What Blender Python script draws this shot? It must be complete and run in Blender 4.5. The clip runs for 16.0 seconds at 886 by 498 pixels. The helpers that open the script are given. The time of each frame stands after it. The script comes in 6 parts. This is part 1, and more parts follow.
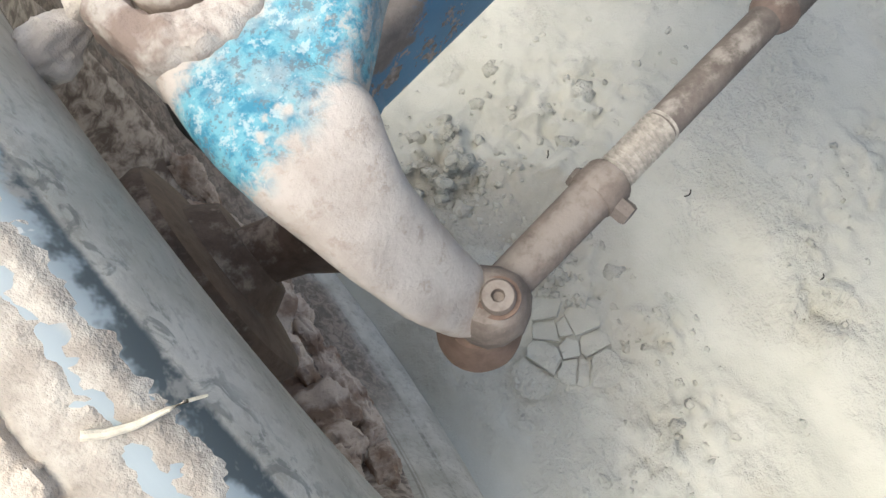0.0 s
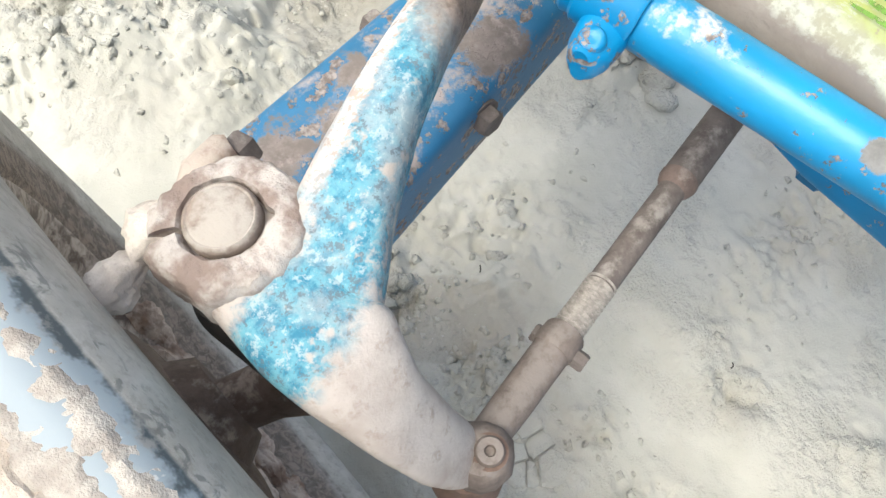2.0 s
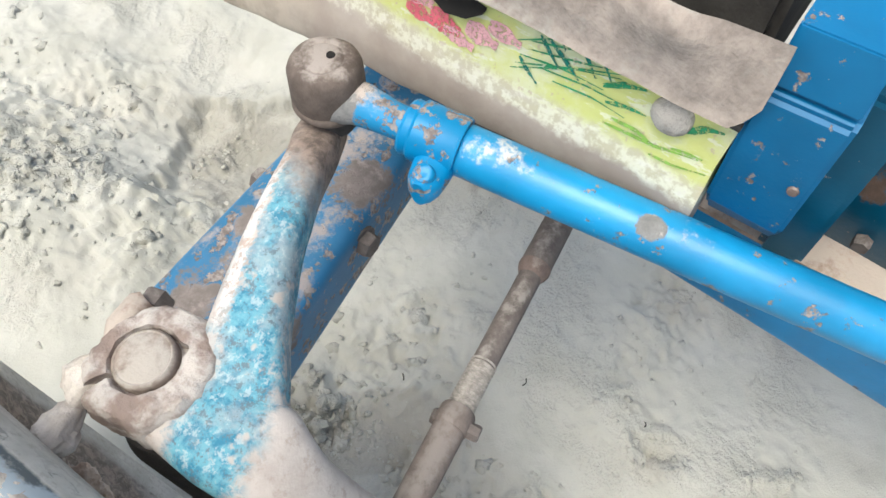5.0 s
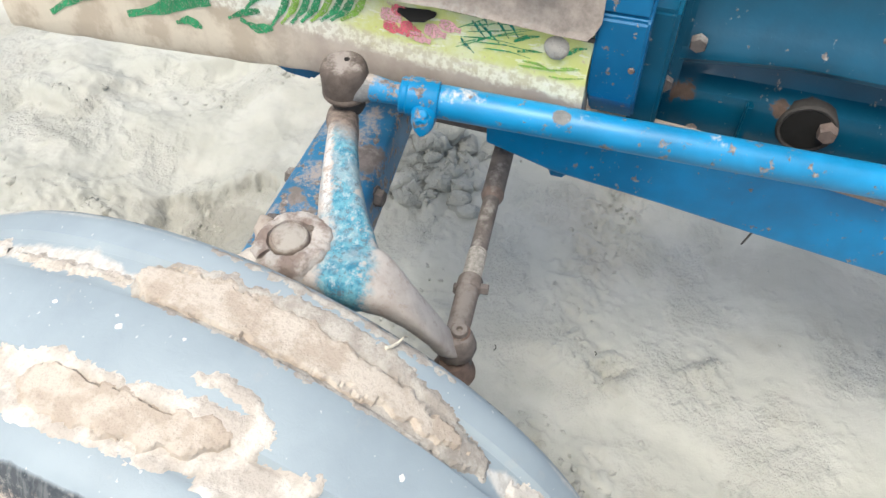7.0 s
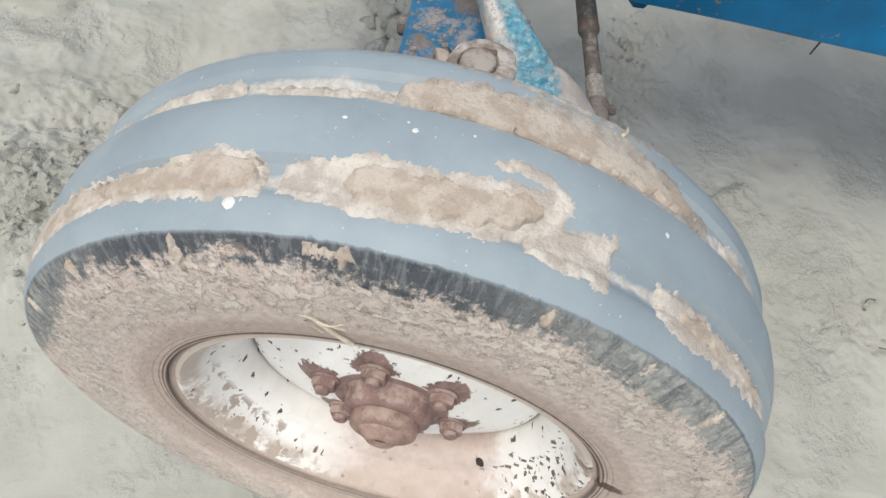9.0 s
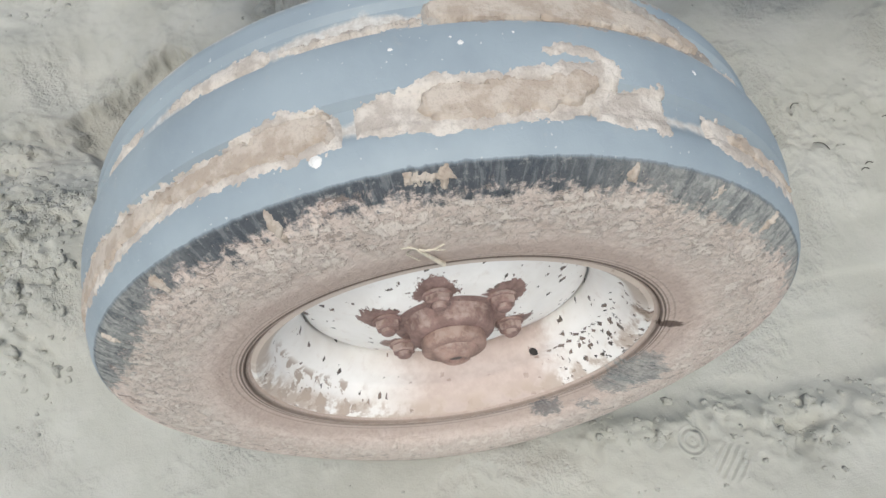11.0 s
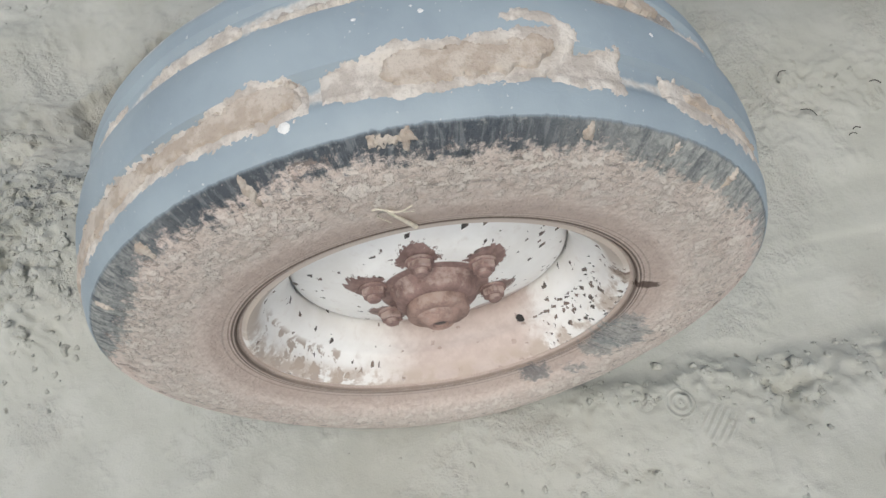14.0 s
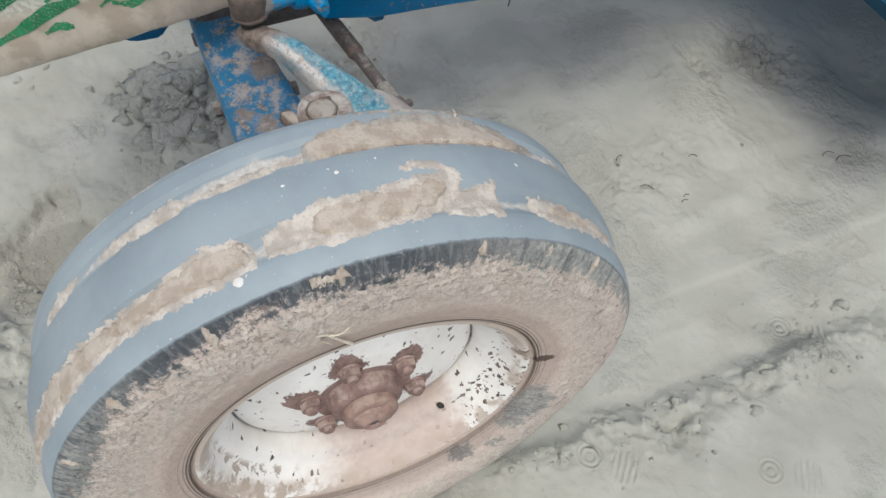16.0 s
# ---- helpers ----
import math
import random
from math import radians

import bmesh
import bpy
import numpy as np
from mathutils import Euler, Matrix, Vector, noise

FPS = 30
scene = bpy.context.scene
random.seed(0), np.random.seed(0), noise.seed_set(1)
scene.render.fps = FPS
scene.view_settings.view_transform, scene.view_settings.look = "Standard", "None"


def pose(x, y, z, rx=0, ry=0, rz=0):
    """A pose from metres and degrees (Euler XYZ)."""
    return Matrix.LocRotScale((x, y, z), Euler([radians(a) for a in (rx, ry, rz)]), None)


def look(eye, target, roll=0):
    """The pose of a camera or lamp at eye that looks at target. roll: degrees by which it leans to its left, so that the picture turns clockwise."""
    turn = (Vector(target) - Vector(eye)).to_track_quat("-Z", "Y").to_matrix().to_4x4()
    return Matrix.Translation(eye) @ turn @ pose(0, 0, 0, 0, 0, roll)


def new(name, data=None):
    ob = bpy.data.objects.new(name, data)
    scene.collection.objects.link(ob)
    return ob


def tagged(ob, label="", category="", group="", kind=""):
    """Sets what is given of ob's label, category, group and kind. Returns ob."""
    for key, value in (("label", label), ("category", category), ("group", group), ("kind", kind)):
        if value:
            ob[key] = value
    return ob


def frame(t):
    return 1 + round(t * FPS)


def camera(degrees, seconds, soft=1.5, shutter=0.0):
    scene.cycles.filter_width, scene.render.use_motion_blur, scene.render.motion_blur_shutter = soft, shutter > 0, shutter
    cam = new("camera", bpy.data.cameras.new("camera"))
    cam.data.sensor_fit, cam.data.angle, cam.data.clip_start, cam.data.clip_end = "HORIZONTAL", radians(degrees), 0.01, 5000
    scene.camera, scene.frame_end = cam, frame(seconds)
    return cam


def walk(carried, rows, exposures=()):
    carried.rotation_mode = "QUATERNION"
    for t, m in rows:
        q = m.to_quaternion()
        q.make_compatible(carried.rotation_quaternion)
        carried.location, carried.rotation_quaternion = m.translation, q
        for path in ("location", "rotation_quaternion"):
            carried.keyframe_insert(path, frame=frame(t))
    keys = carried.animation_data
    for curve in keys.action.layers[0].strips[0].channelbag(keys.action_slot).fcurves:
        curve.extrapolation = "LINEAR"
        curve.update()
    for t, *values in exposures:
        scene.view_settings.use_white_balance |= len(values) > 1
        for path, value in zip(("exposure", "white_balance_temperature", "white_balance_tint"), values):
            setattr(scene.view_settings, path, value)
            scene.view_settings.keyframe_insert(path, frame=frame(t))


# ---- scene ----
cam = camera(64.6, 16.0)
PATH = [
    (0, 0.2746, -0.2384, 0.8351, 15.71, 6.21, -37.39),
    (0.5, 0.2859, -0.2191, 0.8263, 16.23, 5.37, -36.29),
    (1, 0.2840, -0.2084, 0.8457, 18.05, 3.24, -35.98),
    (1.5, 0.2673, -0.2026, 0.8689, 19.07, 1.80, -36.87),
    (2, 0.2654, -0.2001, 0.9072, 22.10, 0.80, -43.38),
    (2.5, 0.2612, -0.2007, 0.9343, 25.42, 0.47, -46.31),
    (3, 0.2471, -0.2157, 0.9516, 27.14, -0.39, -48.09),
    (3.5, 0.2372, -0.2163, 0.9612, 28.72, -0.51, -48.36),
    (4, 0.2429, -0.2252, 0.9652, 29.74, -0.33, -49.11),
    (4.5, 0.2501, -0.2366, 0.9702, 29.81, 0.50, -51.58),
    (5, 0.2565, -0.2494, 0.9751, 31.40, 0.16, -54.31),
    (5.2, 0.2542, -0.2607, 0.9874, 33.11, 0.17, -56.30),
    (7.3, -0.0660, -0.3095, 1.0775, 39.90, 1.75, -69.60),
    (7.5, -0.0908, -0.2822, 1.0730, 39.45, 0.98, -68.03),
    (8, -0.1545, -0.2020, 1.0575, 41.25, 2.45, -66.95),
    (8.2, -0.1705, -0.1780, 1.0660, 39.00, 2.26, -69.16),
    (10.3, -0.1845, -0.0385, 1.0982, 28.84, 1.82, -90.19),
    (10.5, -0.1962, -0.0194, 1.1028, 28.18, 2.26, -93.11),
    (11, -0.2186, 0.0161, 1.1021, 26.26, 2.47, -98.22),
    (11.5, -0.2481, 0.0252, 1.1092, 23.92, 1.29, -96.87),
    (12, -0.2552, 0.0013, 1.1133, 23.87, 1.68, -98.35),
    (12.5, -0.2639, -0.0164, 1.1120, 23.63, 2.56, -98.52),
    (13, -0.2642, -0.0324, 1.1107, 23.43, 4.34, -97.88),
    (13.5, -0.2597, -0.0310, 1.1107, 23.77, 4.93, -98.13),
    (14, -0.2530, -0.0137, 1.1153, 25.05, 3.98, -99.10),
    (14.5, -0.2517, 0.0090, 1.1391, 27.31, 1.60, -100.99),
    (15, -0.2618, 0.0321, 1.1537, 27.09, 0.58, -102.42),
    (15.5, -0.2621, 0.0294, 1.1881, 29.69, -0.26, -105.79),
    (16, -0.2794, 0.0251, 1.2338, 31.84, -0.30, -111.10),
]
EXPOSURES = [(0.0, 1.24, 6600, 0), (0.5, 1.44, 6600, 0), (1.5, 1.38, 6600, 0), (2.5, 1.20, 6420, 0), (5.2, 1.06, 6400, 0), (7.3, 0.86, 6350, 0), (8.0, 0.56, 6350, 0), (10.5, 0.24, 6150, 0), (12.0, 0.12, 6150, 0), (14.5, 0.05, 6150, 0), (16.0, 0.12, 6150, 0)]
walk(cam, [(t, pose(x, y, z, a, b, c)) for t, x, y, z, a, b, c in PATH], EXPOSURES)

# ---- light: bright hazy sky, a veiled sun almost overhead ----
world = bpy.data.worlds.new("sky")
scene.world = world
world.use_nodes = True
wn = world.node_tree.nodes
sky = wn.new("ShaderNodeTexSky")
sky.sky_type = "NISHITA"
sky.sun_disc = False
sky.sun_elevation = radians(70)
sky.sun_rotation = radians(281)
sky.air_density, sky.dust_density, sky.ozone_density = 0.6, 6.0, 0.6
wn["Background"].inputs["Strength"].default_value = 0.165
world.node_tree.links.new(sky.outputs[0], wn["Background"].inputs["Color"])
sun_lamp = bpy.data.lights.new("sun", "SUN")
sun_lamp.energy, sun_lamp.angle, sun_lamp.color = 0.20, radians(12), (1.0, 0.985, 0.965)
sun = new("sun", sun_lamp)
sun.matrix_world = look((-1.45, 0.28, 4.0), (0, 0, 0))


# ---- materials ----
class Nodes:
    """A small writer of node materials."""

    def __init__(self, name):
        self.mat = bpy.data.materials.new(name)
        self.mat.use_nodes = True
        self.tree = self.mat.node_tree
        self.bsdf = self.tree.nodes["Principled BSDF"]
        self.world_pos = self.tree.nodes.new("ShaderNodeNewGeometry").outputs["Position"]
        self.own_pos = self.tree.nodes.new("ShaderNodeTexCoord").outputs["Object"]

    def put(self, socket, value):
        if isinstance(value, bpy.types.NodeSocket):
            self.tree.links.new(value, socket)
        elif isinstance(value, (tuple, list)) and len(value) == 3 and socket.type == "RGBA":
            socket.default_value = (*value, 1)
        else:
            socket.default_value = value

    def math(self, op, a, b=0.0, c=None, clamp=False):
        n = self.tree.nodes.new("ShaderNodeMath")
        n.operation, n.use_clamp = op, clamp
        self.put(n.inputs[0], a)
        self.put(n.inputs[1], b)
        if c is not None:
            self.put(n.inputs[2], c)
        return n.outputs[0]

    def noise(self, scale, detail=4.0, rough=0.55, where=None, lacun=2.0, distort=0.0):
        n = self.tree.nodes.new("ShaderNodeTexNoise")
        self.put(n.inputs["Vector"], where or self.own_pos)
        for k, v in (("Scale", scale), ("Detail", detail), ("Roughness", rough), ("Lacunarity", lacun), ("Distortion", distort)):
            n.inputs[k].default_value = v
        return n.outputs["Fac"]

    def cells(self, scale, where=None, feature="F1", out="Distance"):
        n = self.tree.nodes.new("ShaderNodeTexVoronoi")
        n.feature = feature
        self.put(n.inputs["Vector"], where or self.own_pos)
        n.inputs["Scale"].default_value = scale
        return n.outputs[out]

    def step(self, x, lo, hi, a=0.0, b=1.0):
        n = self.tree.nodes.new("ShaderNodeMapRange")
        n.interpolation_type = "SMOOTHSTEP"
        self.put(n.inputs["Value"], x)
        for k, v in (("From Min", lo), ("From Max", hi), ("To Min", a), ("To Max", b)):
            self.put(n.inputs[k], v)
        return n.outputs["Result"]

    def mix(self, fac, a, b):
        n = self.tree.nodes.new("ShaderNodeMix")
        n.data_type = "RGBA"
        self.put(n.inputs["Factor"], fac)
        self.put(n.inputs[6], a)
        self.put(n.inputs[7], b)
        return n.outputs[2]

    def split(self, vec):
        n = self.tree.nodes.new("ShaderNodeSeparateXYZ")
        self.put(n.inputs[0], vec)
        return n.outputs[0], n.outputs[1], n.outputs[2]

    def join(self, x, y, z):
        n = self.tree.nodes.new("ShaderNodeCombineXYZ")
        for k, v in enumerate((x, y, z)):
            self.put(n.inputs[k], v)
        return n.outputs[0]

    def far(self, vec, point):
        n = self.tree.nodes.new("ShaderNodeVectorMath")
        n.operation = "DISTANCE"
        self.put(n.inputs[0], vec)
        n.inputs[1].default_value = point
        return n.outputs["Value"]

    def scaled(self, vec, s):
        n = self.tree.nodes.new("ShaderNodeVectorMath")
        n.operation = "MULTIPLY"
        self.put(n.inputs[0], vec)
        n.inputs[1].default_value = s
        return n.outputs[0]

    def upward(self):
        """How far the surface faces up, 0 to 1."""
        n = self.tree.nodes.new("ShaderNodeNewGeometry")
        return self.math("MAXIMUM", self.split(n.outputs["Normal"])[2], 0.0)

    def bump(self, height, distance, strength=1.0, under=None):
        n = self.tree.nodes.new("ShaderNodeBump")
        self.put(n.inputs["Height"], height)
        n.inputs["Distance"].default_value = distance
        n.inputs["Strength"].default_value = strength
        if under is not None:
            self.put(n.inputs["Normal"], under)
        return n.outputs[0]

    def done(self, colour, rough=0.8, normal=None, metal=0.0, spec=0.5):
        self.put(self.bsdf.inputs["Base Color"], colour)
        self.put(self.bsdf.inputs["Roughness"], rough)
        self.put(self.bsdf.inputs["Metallic"], metal)
        self.put(self.bsdf.inputs["Specular IOR Level"], spec)
        if normal is not None:
            self.put(self.bsdf.inputs["Normal"], normal)
        return self.mat


DUST = (0.47, 0.42, 0.36)
DUST_PALE = (0.62, 0.58, 0.52)
RUST = (0.135, 0.085, 0.065)


def soil_material(name, clods=False):
    """Pale grey dust over a fine crust; crumbs, stains, painted shade and pressed prints in it."""
    m = Nodes(name)
    p = m.world_pos
    big = m.noise(1.7, 4, 0.55, p)
    mid = m.noise(9, 5, 0.56, p)
    crumbly = 1.0 if clods else m.step(m.noise(4.2, 4, 0.6, p), 0.48, 0.62)
    fine = m.noise(140, 4, 0.65, p)
    grit = m.noise(520, 2, 0.6, p)
    lumps = m.noise(62, 4, 0.6, p)
    c = m.mix(m.step(big, 0.35, 0.68), (0.382, 0.378, 0.336), (0.445, 0.442, 0.396))
    c = m.mix(m.step(mid, 0.40, 0.62, 0, 0.45), c, (0.505, 0.50, 0.46))
    c = m.mix(m.step(m.noise(5.5, 5, 0.65, p), 0.52, 0.70, 0, 0.25), c, (0.40, 0.37, 0.325))
    damp = m.step(m.noise(3.1, 5, 0.62, m.scaled(p, (1.0, 0.7, 1.0))), 0.56, 0.66, 0, 0.35)
    c = m.mix(damp, c, (0.33, 0.31, 0.27))
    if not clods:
        # darker colour inside the hollow in front of the axle
        from_hollow = m.math("ADD", m.far(m.scaled(p, (1.0, 1.0, 0.0)), (0.70, 0.51, 0.0)), m.math("MULTIPLY", m.math("SUBTRACT", m.noise(22, 5, 0.65, p), 0.5), 0.07))
        c = m.mix(m.step(from_hollow, 0.105, 0.125, 0.6, 0.0), c, (0.27, 0.26, 0.23))
        # shade painted into the soil: the tractor's beside it, the axle's beneath it
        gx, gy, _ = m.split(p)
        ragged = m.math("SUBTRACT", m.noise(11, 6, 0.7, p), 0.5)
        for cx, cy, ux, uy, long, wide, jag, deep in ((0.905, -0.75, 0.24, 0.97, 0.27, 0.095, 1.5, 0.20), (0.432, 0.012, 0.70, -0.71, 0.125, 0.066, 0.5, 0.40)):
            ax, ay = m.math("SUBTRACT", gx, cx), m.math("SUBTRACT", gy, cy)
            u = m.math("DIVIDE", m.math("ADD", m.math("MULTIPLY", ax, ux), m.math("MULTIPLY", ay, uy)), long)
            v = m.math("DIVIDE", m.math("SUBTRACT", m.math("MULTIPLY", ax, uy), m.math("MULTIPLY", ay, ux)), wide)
            ground_shade = m.math("ADD", m.math("SQRT", m.math("ADD", m.math("MULTIPLY", u, u), m.math("MULTIPLY", v, v))), m.math("MULTIPLY", ragged, jag))
            c = m.mix(m.step(ground_shade, 0.90, 1.04, deep, 0.0), c, (0.28, 0.255, 0.22))
    c = m.mix(m.math("MULTIPLY", m.step(fine, 0.54, 0.72, 0, 0.22), crumbly), c, (0.28, 0.26, 0.225))
    c = m.mix(m.step(grit, 0.60, 0.75, 0, 0.2), c, (0.60, 0.59, 0.54))
    h = m.math("ADD", m.math("MULTIPLY", mid, 0.30), m.math("MULTIPLY", m.math("MULTIPLY", fine, 0.22), m.math("ADD", m.math("MULTIPLY", crumbly, 0.9), 0.1)))
    h = m.math("ADD", h, m.math("MULTIPLY", m.math("MULTIPLY", lumps, 0.45), m.math("ADD", m.math("MULTIPLY", crumbly, 0.9), 0.1) if not clods else 1.0))
    h = m.math("ADD", h, m.math("MULTIPLY", grit, 0.035))
    if not clods:
        # a few small dents and dark crumbs in the dust, the dents' shadow painted dark
        dent = m.math("ADD", m.cells(6.5, m.scaled(p, (1.0, 1.6, 1.0))), m.math("MULTIPLY", m.math("SUBTRACT", lumps, 0.5), 0.12))
        dent = m.step(dent, 0.012, 0.04, 1, 0)
        c = m.mix(m.math("MULTIPLY", dent, 0.5), c, (0.17, 0.15, 0.125))
        h = m.math("SUBTRACT", h, m.math("MULTIPLY", dent, 0.3))
        # prints of shoe soles: rings and bars pressed into the dust
        x, y, z = m.split(p)
        for cx, cy, turn in SOLE_PRINTS:
            d = m.far(m.join(x, y, 0.0), (cx, cy, 0))
            rings = m.math("SINE", m.math("MULTIPLY", d, 620.0))
            h = m.math("ADD", h, m.math("MULTIPLY", m.math("MULTIPLY", rings, 0.055), m.step(d, 0.020, 0.026, 1, 0)))
            ux, uy = math.cos(turn), math.sin(turn)
            along = m.math("ADD", m.math("MULTIPLY", m.math("SUBTRACT", x, cx), ux), m.math("MULTIPLY", m.math("SUBTRACT", y, cy), uy))
            bars = m.math("SINE", m.math("MULTIPLY", along, 620.0))
            dd = m.far(m.join(x, y, 0.0), (cx + 0.062 * ux, cy + 0.062 * uy, 0))
            h = m.math("ADD", h, m.math("MULTIPLY", m.math("MULTIPLY", bars, 0.045), m.step(dd, 0.022, 0.032, 1, 0)))
    return m.done(c, 0.95, m.bump(h, 0.024, 0.9), spec=0.12)


SOLE_PRINTS = [(-0.060, -0.338, -2.27), (-0.195, -0.610, -2.09), (0.035, -0.812, -2.25)]


def blue_material(name, paint, chips=0.5, dust=0.4, gloss=0.35, dust_colour=DUST_PALE, patches=(), bare_colour=(0.18, 0.18, 0.178), ragged=0.014):
    """Chipped blue enamel on rusty steel under a film of dust. chips and dust: 0 to 1."""
    m = Nodes(name)
    p = m.world_pos
    tone = m.noise(18, 3, 0.5, p)
    c = m.mix(m.step(tone, 0.3, 0.7), paint, [v * 0.72 for v in paint])
    wear = m.noise(62, 6, 0.70, p)
    spots = m.noise(150, 3, 0.6, p)
    chipped = m.step(wear, 0.72 - 0.28 * chips, 0.745 - 0.28 * chips)
    pits = m.step(spots, 0.80 - 0.17 * chips, 0.82 - 0.17 * chips)
    bare = m.math("MAXIMUM", chipped, pits)
    steel = m.mix(m.step(m.noise(210, 3, 0.6, p), 0.35, 0.65), (0.145, 0.122, 0.115), (0.31, 0.285, 0.275))
    c = m.mix(bare, c, steel)
    scraped = 0.0
    for point, reach in patches:
        gap = m.math("ADD", m.far(p, point), m.math("MULTIPLY", m.math("SUBTRACT", wear, 0.5), ragged))
        spot = m.step(gap, reach, reach + ragged * 0.12, 1, 0)
        scraped = m.math("MAXIMUM", spot, scraped)
        c = m.mix(spot, c, m.mix(m.step(wear, 0.35, 0.65), [v * 0.8 for v in bare_colour], [v * 1.25 for v in bare_colour]))
    film = m.noise(24, 6, 0.7, p)
    film = m.math("ADD", film, m.math("MULTIPLY", m.upward(), 0.22))
    film = m.math("ADD", film, m.math("MULTIPLY", m.noise(300, 2, 0.6, p), 0.12))
    cover = m.step(film, 0.98 - 0.42 * dust, 1.12 - 0.42 * dust, 0, 0.92)
    c = m.mix(cover, c, dust_colour)
    r = m.math("ADD", gloss, m.math("MULTIPLY", m.math("MAXIMUM", m.math("MAXIMUM", cover, bare), scraped), 0.55), clamp=True)
    h = m.math("SUBTRACT", m.math("MULTIPLY", cover, 0.4), m.math("MULTIPLY", bare, 0.5))
    h = m.math("ADD", h, m.math("MULTIPLY", spots, 0.25))
    return m.done(c, r, m.bump(h, 0.0016, 0.7))


def rust_material(name, base=RUST, dust=0.5, dust_colour=DUST):
    m = Nodes(name)
    p = m.world_pos
    n = m.noise(60, 6, 0.7, p)
    c = m.mix(m.step(n, 0.3, 0.7), base, [v * 1.7 for v in base])
    film = m.math("ADD", m.noise(35, 5, 0.7, p), m.math("MULTIPLY", m.upward(), 0.3))
    film = m.math("ADD", film, m.math("MULTIPLY", m.noise(260, 3, 0.6, p), 0.15))
    cover = m.step(film, 1.05 - 0.55 * dust, 1.25 - 0.55 * dust, 0, 0.9)
    c = m.mix(cover, c, dust_colour)
    h = m.math("ADD", m.math("MULTIPLY", n, 0.5), m.math("MULTIPLY", m.noise(330, 3, 0.6, p), 0.3))
    return m.done(c, 0.85, m.bump(h, 0.002, 0.8), spec=0.3)


def tyre_material(name):
    """Worn rubber: smooth blue-grey tread, black outer shoulder, dust-caked sidewalls. Own space: x along the axle."""
    m = Nodes(name)
    x, y, z = m.split(m.own_pos)
    r = m.math("SQRT", m.math("ADD", m.math("MULTIPLY", y, y), m.math("MULTIPLY", z, z)))
    turn = m.math("ARCTAN2", z, y)
    soft = m.noise(9, 4, 0.6)
    fine = m.noise(120, 5, 0.7)
    tread = m.mix(m.step(soft, 0.3, 0.7), (0.268, 0.315, 0.350), (0.328, 0.380, 0.412))
    tread = m.mix(m.step(m.noise(30, 6, 0.7), 0.58, 0.75, 0, 0.35), tread, (0.42, 0.41, 0.39))
    tread = m.mix(m.step(m.noise(230, 2, 0.5), 0.72, 0.76, 0, 0.7), tread, (0.62, 0.62, 0.6))
    for mid, half, seed in ((0.040, 0.011, 0.0), (0.134, 0.011, 4.0), (0.172, 0.006, 8.0)):
        off = m.math("ABSOLUTE", m.math("SUBTRACT", x, mid))
        ragged = m.math("MULTIPLY", m.math("SUBTRACT", m.noise(46, 6, 0.75), 0.5), half * 1.5)
        patchy = m.math("MULTIPLY", m.math("SUBTRACT", m.noise(1.3, 3, 0.6, m.join(m.math("MULTIPLY", turn, 3.0), seed, 0.0)), 0.63), half * 4.0)
        cover = m.step(m.math("SUBTRACT", m.math("ADD", half, m.math("ADD", ragged, patchy)), off), 0.0, 0.006, 0, 0.88)
        tread = m.mix(cover, tread, m.mix(m.step(fine, 0.35, 0.65), (0.50, 0.455, 0.40), (0.68, 0.65, 0.60)))
    inner_edge = m.math("ADD", x, m.math("MULTIPLY", m.math("SUBTRACT", m.noise(26, 5, 0.7), 0.5), 0.022))
    tread = m.mix(m.step(inner_edge, 0.1775, 0.1800, 0, 0.9), tread, m.mix(m.step(m.noise(40, 5, 0.7), 0.50, 0.60), (0.05, 0.062, 0.070), (0.28, 0.27, 0.25)))
    # outer side: flaking tan dust, bare blue-black rubber in ragged radial strokes under the shoulder
    ring_c, ring_s = m.math("DIVIDE", y, r), m.math("DIVIDE", z, r)

    def round_way(k, per_r, seed=0.0):
        return m.join(m.math("MULTIPLY", ring_c, k), m.math("MULTIPLY", ring_s, k), m.math("ADD", m.math("MULTIPLY", r, per_r), seed))

    scuff = m.noise(1.0, 5, 0.7, round_way(7.0, 60.0), distort=0.8)
    hatch = m.noise(1.0, 4, 0.7, round_way(46.0, 50.0, 3.0), distort=0.5)
    flow = m.noise(1.0, 5, 0.72, round_way(14.0, 120.0, 7.0), distort=0.25)
    broad = m.noise(5.5, 3, 0.6)
    flaky = m.noise(95, 5, 0.75, distort=0.8)
    dusty = m.mix(m.step(fine, 0.3, 0.7), (0.635, 0.525, 0.455), (0.745, 0.645, 0.575))
    # shadow round the rim, painted as darker dust towards the bead
    dusty = m.mix(m.step(m.math("ADD", r, m.math("MULTIPLY", m.math("SUBTRACT", broad, 0.5), 0.03)), 0.270, 0.250, 0, 0.55), dusty, (0.45, 0.35, 0.295))
    dusty = m.mix(m.step(scuff, 0.48, 0.68, 0, 0.55), dusty, (0.50, 0.385, 0.325))
    crust = m.math("MULTIPLY", m.step(r, 0.262, 0.292), m.step(r, 0.350, 0.332))
    dusty = m.mix(m.math("MULTIPLY", m.step(flow, 0.50, 0.60, 0, 0.6), crust), dusty, (0.70, 0.62, 0.555))
    dark_cut = m.math("MULTIPLY", m.step(flow, 0.42, 0.36), m.step(r, 0.280, 0.325, 0.03, 0.9))
    dusty = m.mix(dark_cut, dusty, (0.17, 0.14, 0.125))
    flakes = m.noise(58, 6, 0.72, distort=0.3)
    dusty = m.mix(m.math("MULTIPLY", m.step(flakes, 0.535, 0.550, 0, 0.85), crust), dusty, (0.78, 0.70, 0.625))
